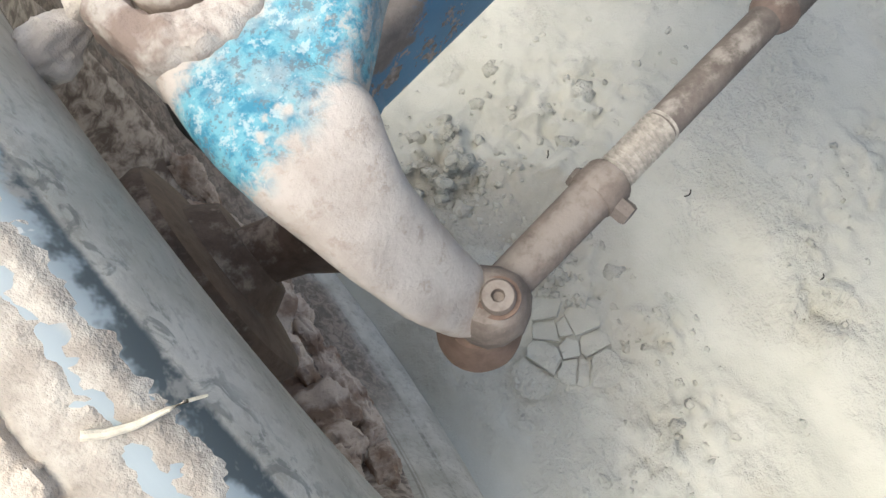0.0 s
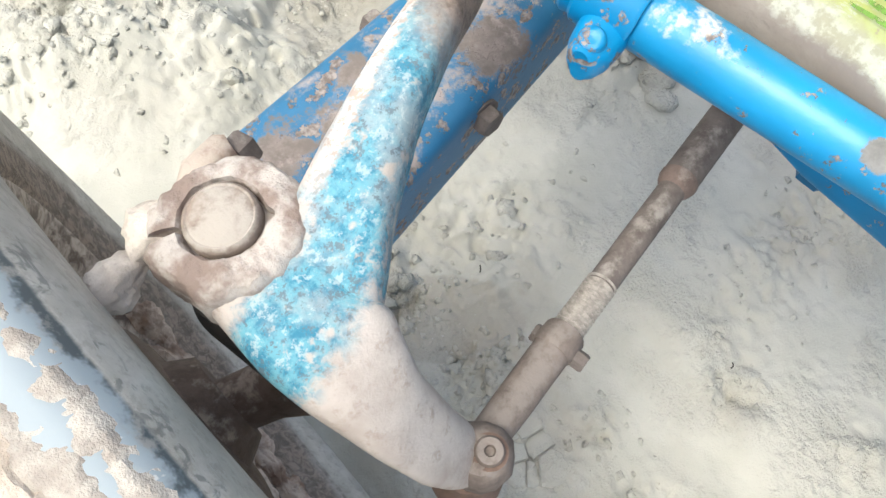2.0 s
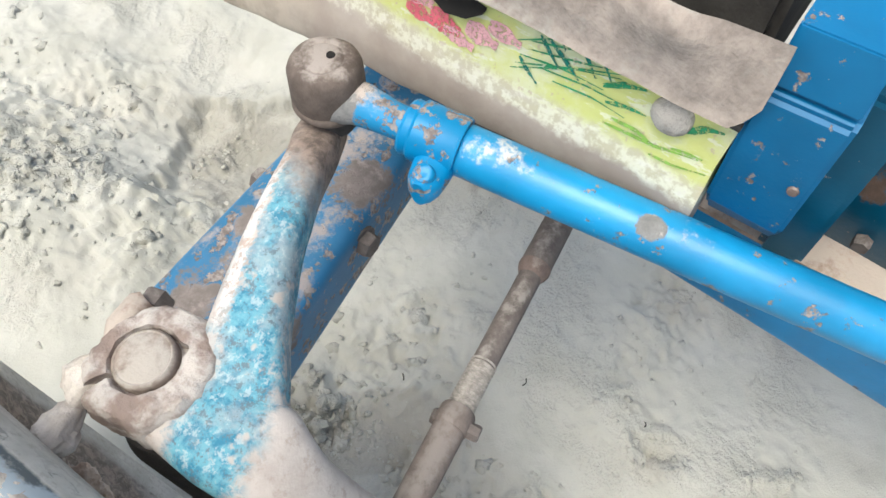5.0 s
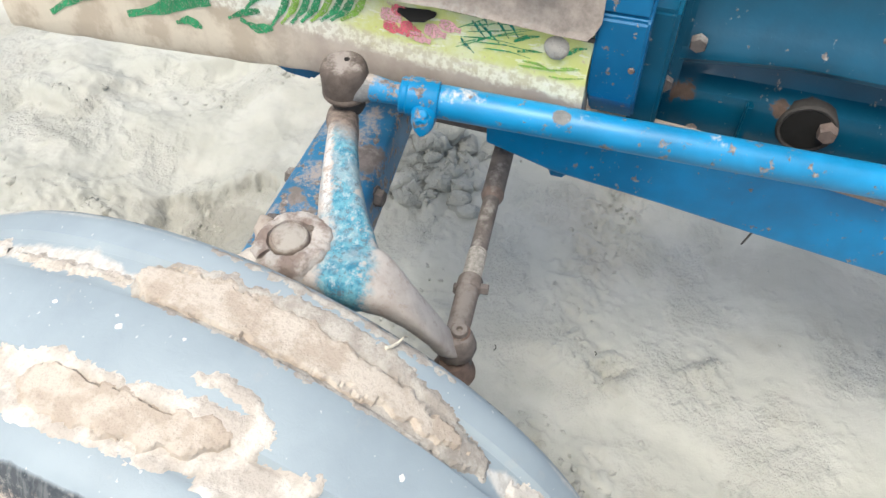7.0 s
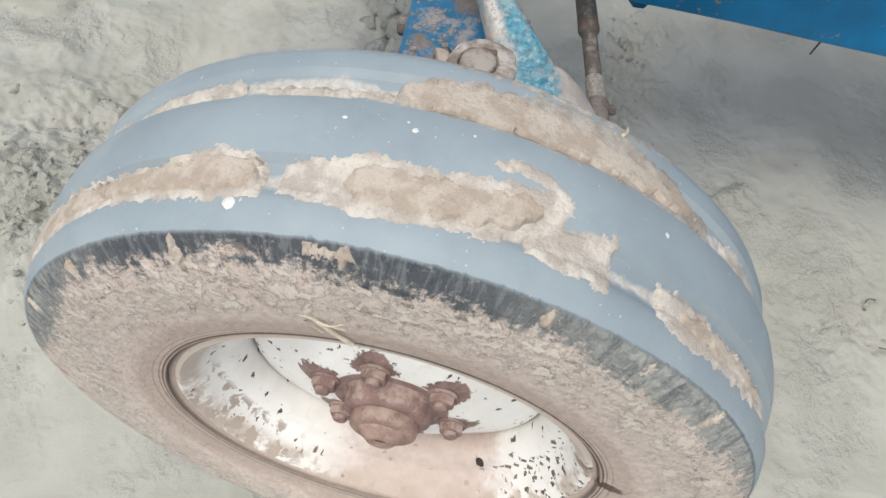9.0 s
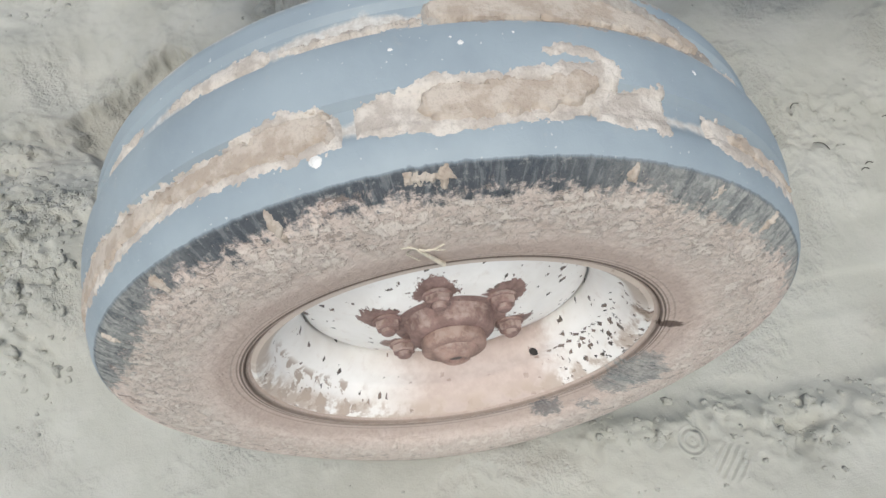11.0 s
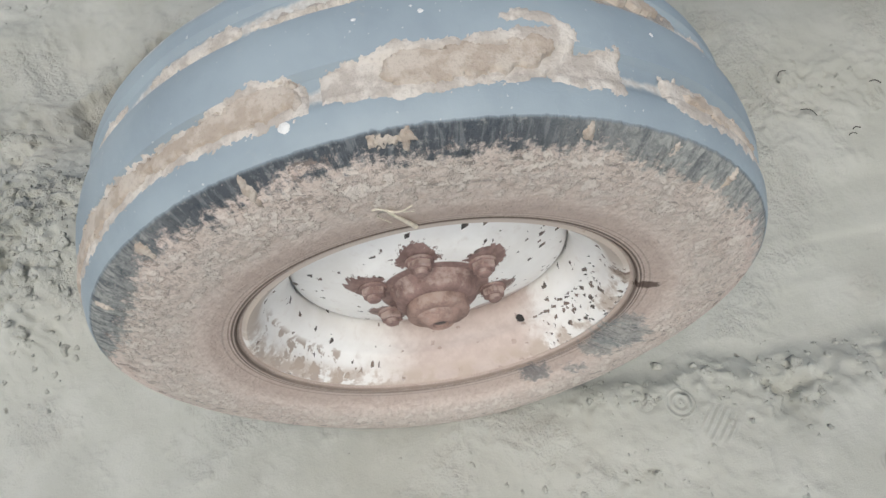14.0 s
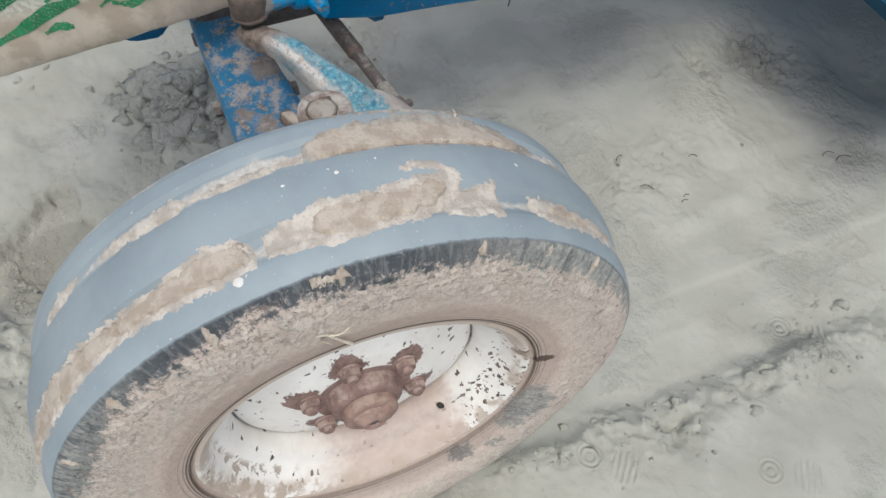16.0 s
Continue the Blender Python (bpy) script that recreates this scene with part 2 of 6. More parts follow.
    dusty = m.mix(m.math("MULTIPLY", m.step(flakes, 0.425, 0.400, 0, 0.75), m.step(r, 0.280, 0.325, 0.05, 1.0)), dusty, (0.27, 0.215, 0.185))
    dusty = m.mix(m.math("MULTIPLY", crust, m.step(broad, 0.35, 0.6, 0.10, 0.35)), dusty, (0.66, 0.60, 0.525))
    rr = m.math("ADD", r, m.math("MULTIPLY", m.math("SUBTRACT", broad, 0.5), 0.0015))
    for mid, half, deep in ((0.2268, 0.0016, 0.45), (0.2315, 0.0007, 0.85), (0.2352, 0.0005, 0.5), (0.2410, 0.0006, 0.25)):
        groove = m.step(m.math("ABSOLUTE", m.math("SUBTRACT", rr, mid)), half, half * 2.2, deep, 0.0)
        dusty = m.mix(groove, dusty, (0.10, 0.075, 0.06))
    edge = m.math("ADD", r, m.math("MULTIPLY", m.math("SUBTRACT", hatch, 0.5), 0.036))
    edge = m.math("ADD", edge, m.math("MULTIPLY", m.math("SUBTRACT", broad, 0.5), 0.075))
    edge = m.math("ADD", edge, m.math("MULTIPLY", m.math("SUBTRACT", flow, 0.5), 0.050))
    edge = m.math("ADD", edge, m.math("MULTIPLY", m.math("SUBTRACT", flaky, 0.5), 0.050))
    low_half = m.step(z, 0.22, -0.04, 0.0, 0.030)
    edge = m.math("SUBTRACT", edge, low_half)
    black = m.mix(m.step(m.noise(110, 5, 0.7), 0.55, 0.66, 0, 0.7), (0.058, 0.074, 0.090), (0.34, 0.34, 0.32))
    brush = m.noise(1.0, 4, 0.7, round_way(62.0, 34.0, 11.0), distort=0.4)
    black = m.mix(m.step(brush, 0.48, 0.66, 0, 0.6), black, (0.21, 0.225, 0.235))
    rear_dust = m.math("MULTIPLY", m.step(y, -0.06, -0.24), m.step(m.noise(1.0, 5, 0.7, round_way(30.0, 40.0, 5.0), distort=0.6), 0.36, 0.52, 0.25, 0.85))
    front_dust = m.math("MULTIPLY", m.step(y, 0.15, 0.30), m.step(hatch, 0.40, 0.54, 0.15, 0.75))
    rear_dust = m.math("MAXIMUM", rear_dust, front_dust)
    black = m.mix(rear_dust, black, m.mix(m.step(flaky, 0.4, 0.6), (0.30, 0.315, 0.30), (0.47, 0.47, 0.435)))
    outer = m.mix(m.step(edge, 0.333, 0.348, 0, 0.95), dusty, black)
    spot = m.far(m.own_pos, (0.000, -0.228, -0.126))
    spot = m.math("ADD", spot, m.math("MULTIPLY", m.math("SUBTRACT", hatch, 0.5), 0.07))
    outer = m.mix(m.step(spot, 0.030, 0.042, 0.8, 0.0), outer, black)
    for place, reach in (((0.0, -0.205, -0.158), 0.022), ((0.0, -0.235, -0.085), 0.014), ((0.0, -0.120, -0.222), 0.016), ((0.0, -0.175, -0.215), 0.012)):
        rubbed = m.math("ADD", m.far(m.own_pos, place), m.math("MULTIPLY", m.math("SUBTRACT", flaky, 0.5), 0.06))
        outer = m.mix(m.step(rubbed, reach, reach + 0.010, 0.7, 0.0), outer, black)
    drip = m.far(m.scaled(m.own_pos, (0.3, 1.0, 1.5)), (0.0, -0.238, 0.024))
    drip = m.math("ADD", drip, m.math("MULTIPLY", m.math("SUBTRACT", flaky, 0.5), 0.02))
    outer = m.mix(m.step(drip, 0.011, 0.017, 0.85, 0.0), outer, (0.075, 0.045, 0.035))
    # inner side: grey-green dust, darker smears under the tread's edge, painted shade near the rim
    inner = m.mix(m.step(m.noise(22, 6, 0.68), 0.35, 0.7), (0.41, 0.385, 0.34), (0.57, 0.54, 0.495))
    inner = m.mix(m.step(m.noise(150, 4, 0.7), 0.52, 0.62, 0, 0.3), inner, (0.24, 0.21, 0.185))
    smear = m.noise(1.3, 4, 0.6, round_way(16.0, 70.0, 3.0), distort=2.0)
    inner = m.mix(m.math("MULTIPLY", m.step(smear, 0.51, 0.62, 0, 0.55), m.step(r, 0.343, 0.357)), inner, (0.10, 0.11, 0.105))
    for mid, half, deep in ((0.2405, 0.0009, 0.40), (0.2455, 0.0007, 0.25)):
        groove = m.step(m.math("ABSOLUTE", m.math("SUBTRACT", rr, mid)), half, half * 2.5, deep, 0.0)
        inner = m.mix(groove, inner, (0.12, 0.095, 0.075))
    rib = m.step(m.math("ABSOLUTE", m.math("SUBTRACT", r, 0.275)), 0.0010, 0.0028, 1.0, 0.0)
    inner = m.mix(m.math("MULTIPLY", rib, m.step(fine, 0.42, 0.62, 0.15, 0.75)), inner, (0.20, 0.185, 0.165))
    inner = m.mix(m.step(m.noise(60, 5, 0.72, distort=0.6), 0.57, 0.64, 0, 0.25), inner, (0.26, 0.24, 0.21))
    # rust-brown mud near the rim, darkened to paint in the arm's shadow
    rusted = m.math("MULTIPLY", m.step(m.math("ADD", r, m.math("MULTIPLY", m.math("SUBTRACT", broad, 0.5), 0.06)), 0.285, 0.262), m.step(m.math("ADD", y, m.math("MULTIPLY", broad, 0.1)), -0.13, -0.02))
    inner = m.mix(m.math("MULTIPLY", rusted, 0.85), inner, m.mix(m.step(flaky, 0.4, 0.6), (0.10, 0.075, 0.06), (0.26, 0.20, 0.165)))
    side = m.mix(m.step(x, 0.08, 0.09), outer, inner)
    rim_line = m.step(m.math("ADD", r, m.math("MULTIPLY", m.math("SUBTRACT", hatch, 0.5), 0.003)), 0.3615, 0.3645)
    c = m.mix(rim_line, side, tread)
    rough = m.mix(rim_line, (0.92, 0.92, 0.92), (0.5, 0.5, 0.5))
    cracks = m.math("MULTIPLY", m.cells(95, feature="DISTANCE_TO_EDGE"), 2.0, clamp=True)
    h = m.math("ADD", m.math("MULTIPLY", flow, 0.4), m.math("MULTIPLY", flaky, 0.6))
    h = m.math("ADD", h, m.math("MULTIPLY", m.math("MULTIPLY", m.step(flakes, 0.5, 0.57), crust), 0.25))
    h = m.math("ADD", h, m.math("MULTIPLY", fine, 0.2))
    h = m.math("ADD", h, m.math("MULTIPLY", cracks, 0.06))
    h = m.math("MULTIPLY", h, m.math("SUBTRACT", 1.0, m.math("MULTIPLY", rim_line, 0.9)))
    h = m.math("MULTIPLY", h, m.step(x, 0.16, 0.05, 0.10, 1.0))
    return m.done(c, rough, m.bump(h, 0.0072, 0.9), spec=0.35)


def rim_material(name):
    """White enamel, flaked to rust round the nuts and along the rear of the rim, dust lying on its lower half."""
    m = Nodes(name)
    x, y, z = m.split(m.own_pos)
    r = m.math("SQRT", m.math("ADD", m.math("MULTIPLY", y, y), m.math("MULTIPLY", z, z)))
    turn = m.math("ARCTAN2", z, y)
    grain = m.noise(60, 5, 0.65)
    flake = m.noise(75, 4, 0.62, distort=0.5)
    c = m.mix(m.step(m.noise(12, 4, 0.6), 0.3, 0.75), (0.90, 0.88, 0.85), (0.80, 0.77, 0.73))
    c = m.mix(m.step(grain, 0.55, 0.8, 0, 0.4), c, (0.50, 0.40, 0.33))
    rear = m.step(y, -0.02, -0.13)
    # blocky chips, thick along the rear of the rim
    box = m.tree.nodes.new("ShaderNodeTexVoronoi")
    box.distance = "CHEBYCHEV"
    m.put(box.inputs["Vector"], m.join(m.math("ADD", x, m.math("MULTIPLY", flake, 0.020)), m.math("ADD", y, m.math("MULTIPLY", grain, 0.008)), m.math("ADD", z, m.math("MULTIPLY", y, 0.35))))
    box.inputs["Scale"].default_value = 125
    pick = m.split(box.outputs["Color"])
    dense = m.math("MULTIPLY", m.math("MULTIPLY", m.step(y, -0.09, -0.14), m.step(z, 0.04, -0.02)), m.step(r, 0.172, 0.188))
    chance = m.math("SUBTRACT", 0.90, m.math("MULTIPLY", dense, 0.40))
    size = m.math("MULTIPLY", m.math("ADD", 0.12, m.math("MULTIPLY", pick[1], 0.34)), m.math("GREATER_THAN", pick[0], chance))
    bare = m.math("LESS_THAN", box.outputs["Distance"], size)
    # a ragged rusty patch at each nut
    sixth = m.math("SUBTRACT", m.math("FRACT", m.math("ADD", m.math("DIVIDE", m.math("SUBTRACT", turn, radians(22)), radians(60)), 3.5)), 0.5)
    aside = m.math("MULTIPLY", m.math("MULTIPLY", sixth, radians(60)), r)
    away = m.math("MULTIPLY", m.math("SUBTRACT", r, 0.084), 1.15)
    near = m.math("SQRT", m.math("ADD", m.math("MULTIPLY", aside, aside), m.math("MULTIPLY", away, away)))
    near = m.math("ADD", near, m.math("MULTIPLY", m.math("SUBTRACT", m.noise(85, 6, 0.72), 0.5), 0.046))
    inside = m.math("MAXIMUM", m.step(near, 0.0245, 0.0252, 1, 0), m.step(r, 0.064, 0.066, 1, 0))
    inside = m.math("MULTIPLY", inside, m.step(r, 0.125, 0.13, 1, 0))
    rusty = m.mix(m.step(grain, 0.3, 0.7), (0.16, 0.100, 0.088), (0.32, 0.215, 0.19))
    c = m.mix(inside, c, rusty)
    c = m.mix(bare, c, m.mix(m.step(grain, 0.4, 0.6), (0.06, 0.055, 0.05), (0.20, 0.15, 0.125)))
    streak = m.math("MULTIPLY", m.step(m.math("ABSOLUTE", m.math("SUBTRACT", m.math("ADD", turn, m.math("MULTIPLY", flake, 0.08)), 3.02)), 0.03, 0.05, 1, 0), m.step(r, 0.201, 0.206))
    c = m.mix(streak, c, (0.10, 0.05, 0.03))
    low = m.step(m.math("ADD", z, m.math("MULTIPLY", m.math("SUBTRACT", m.noise(20, 4, 0.6), 0.5), 0.09)), -0.085, -0.135)
    settled = m.math("MULTIPLY", low, m.step(m.math("ADD", y, m.math("MULTIPLY", grain, 0.05)), 0.15, 0.05))
    settled = m.math("MULTIPLY", settled, m.step(m.math("ADD", y, m.math("MULTIPLY", flake, 0.06)), -0.13, -0.07))
    c = m.mix(m.math("MULTIPLY", settled, 0.85), c, m.mix(m.step(grain, 0.3, 0.7), (0.47, 0.365, 0.315), (0.57, 0.465, 0.41)))
    worn = m.math("MULTIPLY", m.step(m.noise(48, 5, 0.65), 0.52, 0.56), m.math("MULTIPLY", m.step(y, 0.11, 0.15), m.math("MULTIPLY", m.step(z, 0.05, 0.0), m.step(r, 0.187, 0.195))))
    c = m.mix(worn, c, (0.46, 0.39, 0.335))
    lip = m.math("MULTIPLY", m.step(r, 0.198, 0.206), m.math("MAXIMUM", m.step(z, 0.02, 0.08), m.step(m.noise(30, 5, 0.65), 0.42, 0.56)))
    c = m.mix(m.math("MULTIPLY", lip, 0.85), c, (0.49, 0.40, 0.33))
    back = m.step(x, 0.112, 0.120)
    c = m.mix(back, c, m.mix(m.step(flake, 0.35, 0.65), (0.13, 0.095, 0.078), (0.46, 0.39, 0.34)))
    h = m.math("SUBTRACT", m.math("MULTIPLY", grain, 0.3), m.math("MULTIPLY", m.math("MAXIMUM", bare, inside), 0.5))
    return m.done(c, m.math("ADD", 0.5, m.math("MULTIPLY", settled, 0.4)), m.bump(h, 0.002, 0.7), spec=0.35)


def mud_material(name, dark, pale, lumps=48):
    m = Nodes(name)
    grain = m.noise(330, 3, 0.7)
    lump = m.noise(lumps, 4, 0.6)
    c = m.mix(m.step(lump, 0.4, 0.6), dark, pale)
    c = m.mix(m.step(grain, 0.5, 0.8, 0, 0.5), c, [v * 0.6 for v in dark])
    h = m.math("ADD", m.math("MULTIPLY", grain, 0.6), m.math("MULTIPLY", lump, 0.5))
    return m.done(c, 0.95, m.bump(h, 0.0022, 0.9), spec=0.15)


def arm_material(name):
    """Forged arm: pale blue flaking paint on its upper bar and elbow, cream dust cake round the kingpin and down to the rod."""
    m = Nodes(name)
    p = m.world_pos
    x, y, z = m.split(p)
    wear = m.noise(105, 6, 0.72, p)
    fleck = m.noise(170, 5, 0.72, p, distort=0.5)
    wide = m.noise(26, 4, 0.6, p)
    chip = m.noise(140, 6, 0.80, p)
    paint = m.mix(m.step(wear, 0.40, 0.58), (0.035, 0.180, 0.275), (0.125, 0.325, 0.405))
    paint = m.mix(m.step(m.noise(22, 5, 0.65, p), 0.46, 0.64, 0.0, 0.75), paint, (0.30, 0.34, 0.355))
    paint = m.mix(m.step(chip, 0.545, 0.61, 0, 0.62), paint, (0.42, 0.475, 0.49))
    paint = m.mix(m.step(chip, 0.455, 0.405, 0, 0.75), paint, (0.105, 0.125, 0.145))
    paint = m.mix(m.step(m.noise(34, 6, 0.72, p), 0.56, 0.62, 0, 0.75), paint, (0.42, 0.385, 0.355))
    paint = m.mix(m.step(m.noise(48, 3, 0.5, p), 0.63, 0.68, 0, 0.85), paint, (0.44, 0.385, 0.345))
    cake = m.mix(m.step(wide, 0.35, 0.65), (0.365, 0.32, 0.29), (0.475, 0.435, 0.405))
    cake = m.mix(m.step(wear, 0.52, 0.68, 0, 0.65), cake, (0.29, 0.235, 0.20))
    cake = m.mix(m.step(m.noise(17, 5, 0.65, p), 0.50, 0.66, 0, 0.6), cake, (0.32, 0.265, 0.235))
    # along the bar from the elbow to the ball the paint shows; the rest is caked
    jitter = m.math("MULTIPLY", m.math("SUBTRACT", wide, 0.5), 0.05)
    jag = m.math("MULTIPLY", m.math("SUBTRACT", fleck, 0.5), 0.03)
    out = m.math("SUBTRACT", m.math("SUBTRACT", m.math("MULTIPLY", x, 0.47), y), 0.232)
    across = m.math("ADD", m.math("ADD", m.math("ABSOLUTE", m.math("SUBTRACT", out, 0.0)), jitter), jag)
    bar = m.step(across, 0.018, 0.034, 1, 0)
    bar = m.math("MULTIPLY", bar, m.step(m.math("ADD", m.math("ADD", y, jag), jitter), -0.129, -0.117))
    bar = m.math("MULTIPLY", bar, m.step(m.math("ADD", x, jitter), 0.420, 0.385))
    c = m.mix(bar, cake, paint)
    crest = m.math("ADD", m.math("ABSOLUTE", m.math("ADD", out, 0.020)), m.math("MULTIPLY", jag, 0.6))
    crest = m.math("MULTIPLY", m.step(crest, 0.003, 0.007, 0.8, 0.0), m.step(x, 0.30, 0.33))
    c = m.mix(crest, c, m.mix(m.step(fleck, 0.42, 0.55), (0.40, 0.31, 0.26), (0.66, 0.63, 0.60)))
    greasy = m.step(m.math("ADD", x, m.math("ADD", jitter, jag)), 0.392, 0.428)
    c = m.mix(m.math("MULTIPLY", greasy, 0.9), c, m.mix(m.step(wear, 0.35, 0.65), (0.075, 0.055, 0.045), (0.26, 0.20, 0.165)))
    h = m.math("ADD", m.math("MULTIPLY", wear, 0.6), m.math("MULTIPLY", fleck, 0.35))
    h = m.math("ADD", h, m.math("MULTIPLY", wide, 0.6))
    return m.done(c, 0.75, m.bump(h, 0.0022, 0.7), spec=0.35)


def board_material(name):
    """Hand-painted sheet: white at the front, yellow-green behind, its lower edge washed over with tan mud."""
    m = Nodes(name)
    p = m.world_pos
    x, y, z = m.split(p)
    blot = m.noise(22, 5, 0.65, p)
    grain = m.noise(140, 4, 0.65, p)
    c = m.mix(m.step(m.math("ADD", y, m.math("MULTIPLY", m.math("SUBTRACT", blot, 0.5), 0.12)), -0.02, 0.05), (0.55, 0.575, 0.21), (0.69, 0.70, 0.64))
    c = m.mix(m.step(blot, 0.45, 0.62, 0, 0.65), c, (0.62, 0.63, 0.46))
    c = m.mix(m.step(m.noise(70, 5, 0.7, m.scaled(p, (1.0, 0.5, 1.6))), 0.55, 0.62, 0, 0.6), c, (0.70, 0.70, 0.61))
    c = m.mix(m.step(grain, 0.60, 0.68, 0, 0.7), c, (0.45, 0.36, 0.28))
    line = m.math("ADD", m.math("ADD", z, m.math("MULTIPLY", m.math("SUBTRACT", blot, 0.5), 0.016)), m.math("MULTIPLY", m.math("SUBTRACT", grain, 0.5), 0.012))
    line = m.math("SUBTRACT", line, m.math("MULTIPLY", y, 0.06))
    tan = m.mix(m.step(m.noise(16, 5, 0.6, p), 0.35, 0.7), (0.35, 0.295, 0.255), (0.46, 0.405, 0.355))
    tan = m.mix(m.step(m.math("ADD", y, m.math("MULTIPLY", m.math("SUBTRACT", blot, 0.5), 0.10)), 0.04, 0.14, 0.0, 0.85), tan, m.mix(m.step(blot, 0.4, 0.6), (0.44, 0.37, 0.285), (0.60, 0.535, 0.43)))
    pale = m.step(line, 0.680, 0.670, 0, 0.8)
    c = m.mix(pale, c, m.mix(m.step(grain, 0.42, 0.58), (0.50, 0.45, 0.37), (0.70, 0.68, 0.60)))
    c = m.mix(m.step(line, 0.664, 0.655), c, tan)
    return m.done(c, 0.75, m.bump(m.math("ADD", m.math("MULTIPLY", grain, 0.5), blot), 0.002, 0.6), spec=0.3)


def plain_material(name, colour, rough=0.7, var=0.35, scale=60, spec=0.35, dry=False):
    m = Nodes(name)
    if dry:  # a dry brush leaves the ground showing through
        m.put(m.bsdf.inputs["Alpha"], m.step(m.noise(420, 4, 0.7, m.world_pos), 0.38, 0.50, 0.1, 1.0))
    n = m.noise(scale, 5, 0.65, m.world_pos)
    c = m.mix(m.step(n, 0.3, 0.72), colour, [v * (1 - var) for v in colour])
    return m.done(c, rough, m.bump(n, 0.0015, 0.6), spec=spec)


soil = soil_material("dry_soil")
clod_soil = soil_material("clod_soil", clods=True)
rubber = tyre_material("worn_tyre_rubber")
rim_paint = rim_material("flaked_white_enamel")
mud = mud_material("dried_mud", (0.43, 0.360, 0.295), (0.54, 0.478, 0.41))
mud_pale = mud_material("pale_dried_mud", (0.46, 0.41, 0.36), (0.63, 0.58, 0.52))
mud_grey = mud_material("grey_dried_mud", (0.33, 0.295, 0.26), (0.47, 0.435, 0.39))
mud_rust = mud_material("rusty_mud", (0.25, 0.175, 0.135), (0.56, 0.465, 0.395), 24)
arm_paint = arm_material("flaking_arm_paint")
board_paint = board_material("hand_painted_sheet")
blue_bright = blue_material("blue_enamel_bright", (0.015, 0.25, 0.515), 0.44, 0.31, 0.34, patches=[((0.497, -0.219, 0.648), 0.0085)])
blue_axle = blue_material("blue_enamel_axle", (0.03, 0.165, 0.33), 0.60, 0.50, 0.45, (0.34, 0.30, 0.285),
                          patches=[((0.345, -0.052, 0.546), 0.022), ((0.400, 0.035, 0.546), 0.006), ((0.480, -0.010, 0.546), 0.017), ((0.375, 0.012, 0.546), 0.010), ((0.335, 0.02, 0.546), 0.012)], bare_colour=(0.205, 0.180, 0.170), ragged=0.075)
blue_stay = blue_material("blue_enamel_stay", (0.0, 0.205, 0.47), 0.36, 0.22, 0.38, (0.36, 0.38, 0.37))
blue_deep = blue_material("blue_enamel_deep", (0.0, 0.135, 0.315), 0.40, 0.26, 0.55, (0.30, 0.31, 0.30))
blue_dull = blue_material("blue_enamel_dull", (0.003, 0.072, 0.135), 0.3, 0.24, 0.30, (0.15, 0.20, 0.22),
                          patches=[((0.660, -0.450, 0.603), 0.017), ((0.658, -0.318, 0.588), 0.013), ((0.660, -0.42, 0.585), 0.008)], bare_colour=(0.095, 0.062, 0.046), ragged=0.045)
rust_dark = rust_material("rust_dark", (0.095, 0.082, 0.077), 0.42, (0.29, 0.27, 0.255))
rust_hub = rust_material("rust_hub", (0.195, 0.130, 0.115), 0.58, (0.44, 0.345, 0.305))
rust_dusty = rust_material("rust_dusty", (0.21, 0.155, 0.125), 0.72, (0.44, 0.385, 0.335))
greasy = rust_material("greasy_iron", (0.085, 0.068, 0.058), 0.47, (0.31, 0.275, 0.25))
dusty_iron = rust_material("dusty_iron", (0.165, 0.135, 0.115), 0.62, (0.385, 0.355, 0.32))
caked = mud_material("caked_dust", (0.235, 0.185, 0.162), (0.45, 0.415, 0.385))
blue_chipped = blue_material("blue_enamel_chipped", (0.005, 0.235, 0.51), 0.60, 0.35, 0.4, (0.46, 0.43, 0.40))
blue_worn = blue_material("blue_enamel_worn", (0.02, 0.27, 0.55), 0.66, 0.60, 0.5, (0.45, 0.40, 0.36), patches=[((0.463, -0.008, 0.660), 0.031)])
rust_mid = rust_material("rust_mid", (0.115, 0.088, 0.078), 0.44, (0.31, 0.275, 0.25))
rust_cover = rust_material("rust_cover", (0.10, 0.070, 0.058), 0.22, (0.30, 0.255, 0.23))
strip_dust = rust_material("strip_dust", (0.26, 0.222, 0.195), 0.75, (0.42, 0.385, 0.345))
rust_cap = rust_material("rust_cap", (0.235, 0.160, 0.135), 0.56, (0.43, 0.335, 0.29))
dropping_white = mud_material("white_dropping", (0.72, 0.71, 0.68), (0.80, 0.79, 0.76))
thread_steel = plain_material("thread_steel", (0.40, 0.375, 0.35), 0.5, 0.5, 220)
# flat black in place of the shade inside holes and gaps
black_hole = plain_material("black_opening", (0.012, 0.011, 0.010), 0.9, 0.3)
rust_eye = rust_material("dusty_eye", (0.110, 0.092, 0.083), 0.60, (0.215, 0.192, 0.178))
hub_rear = rust_material("brown_hub_rear", (0.085, 0.062, 0.050), 0.50, (0.32, 0.265, 0.225))
# near-black; also stands in for shade on the sleeve, support and strip edge
dark_steel_shade = rust_material("dark_steel_shade", (0.035, 0.032, 0.03), 0.2, (0.14, 0.12, 0.105))
leaf_green = plain_material("leaf_green_paint", (0.05, 0.33, 0.14), 0.6, 0.45, 90, dry=True)
leaf_dark = plain_material("dark_leaf_paint", (0.02, 0.20, 0.15), 0.6, 0.4, 90, dry=True)
leaf_lime = plain_material("lime_paint", (0.30, 0.52, 0.10), 0.6, 0.4, 90, dry=True)
petal_red = plain_material("petal_red_paint", (0.72, 0.16, 0.20), 0.6, 0.3, 90, dry=True)
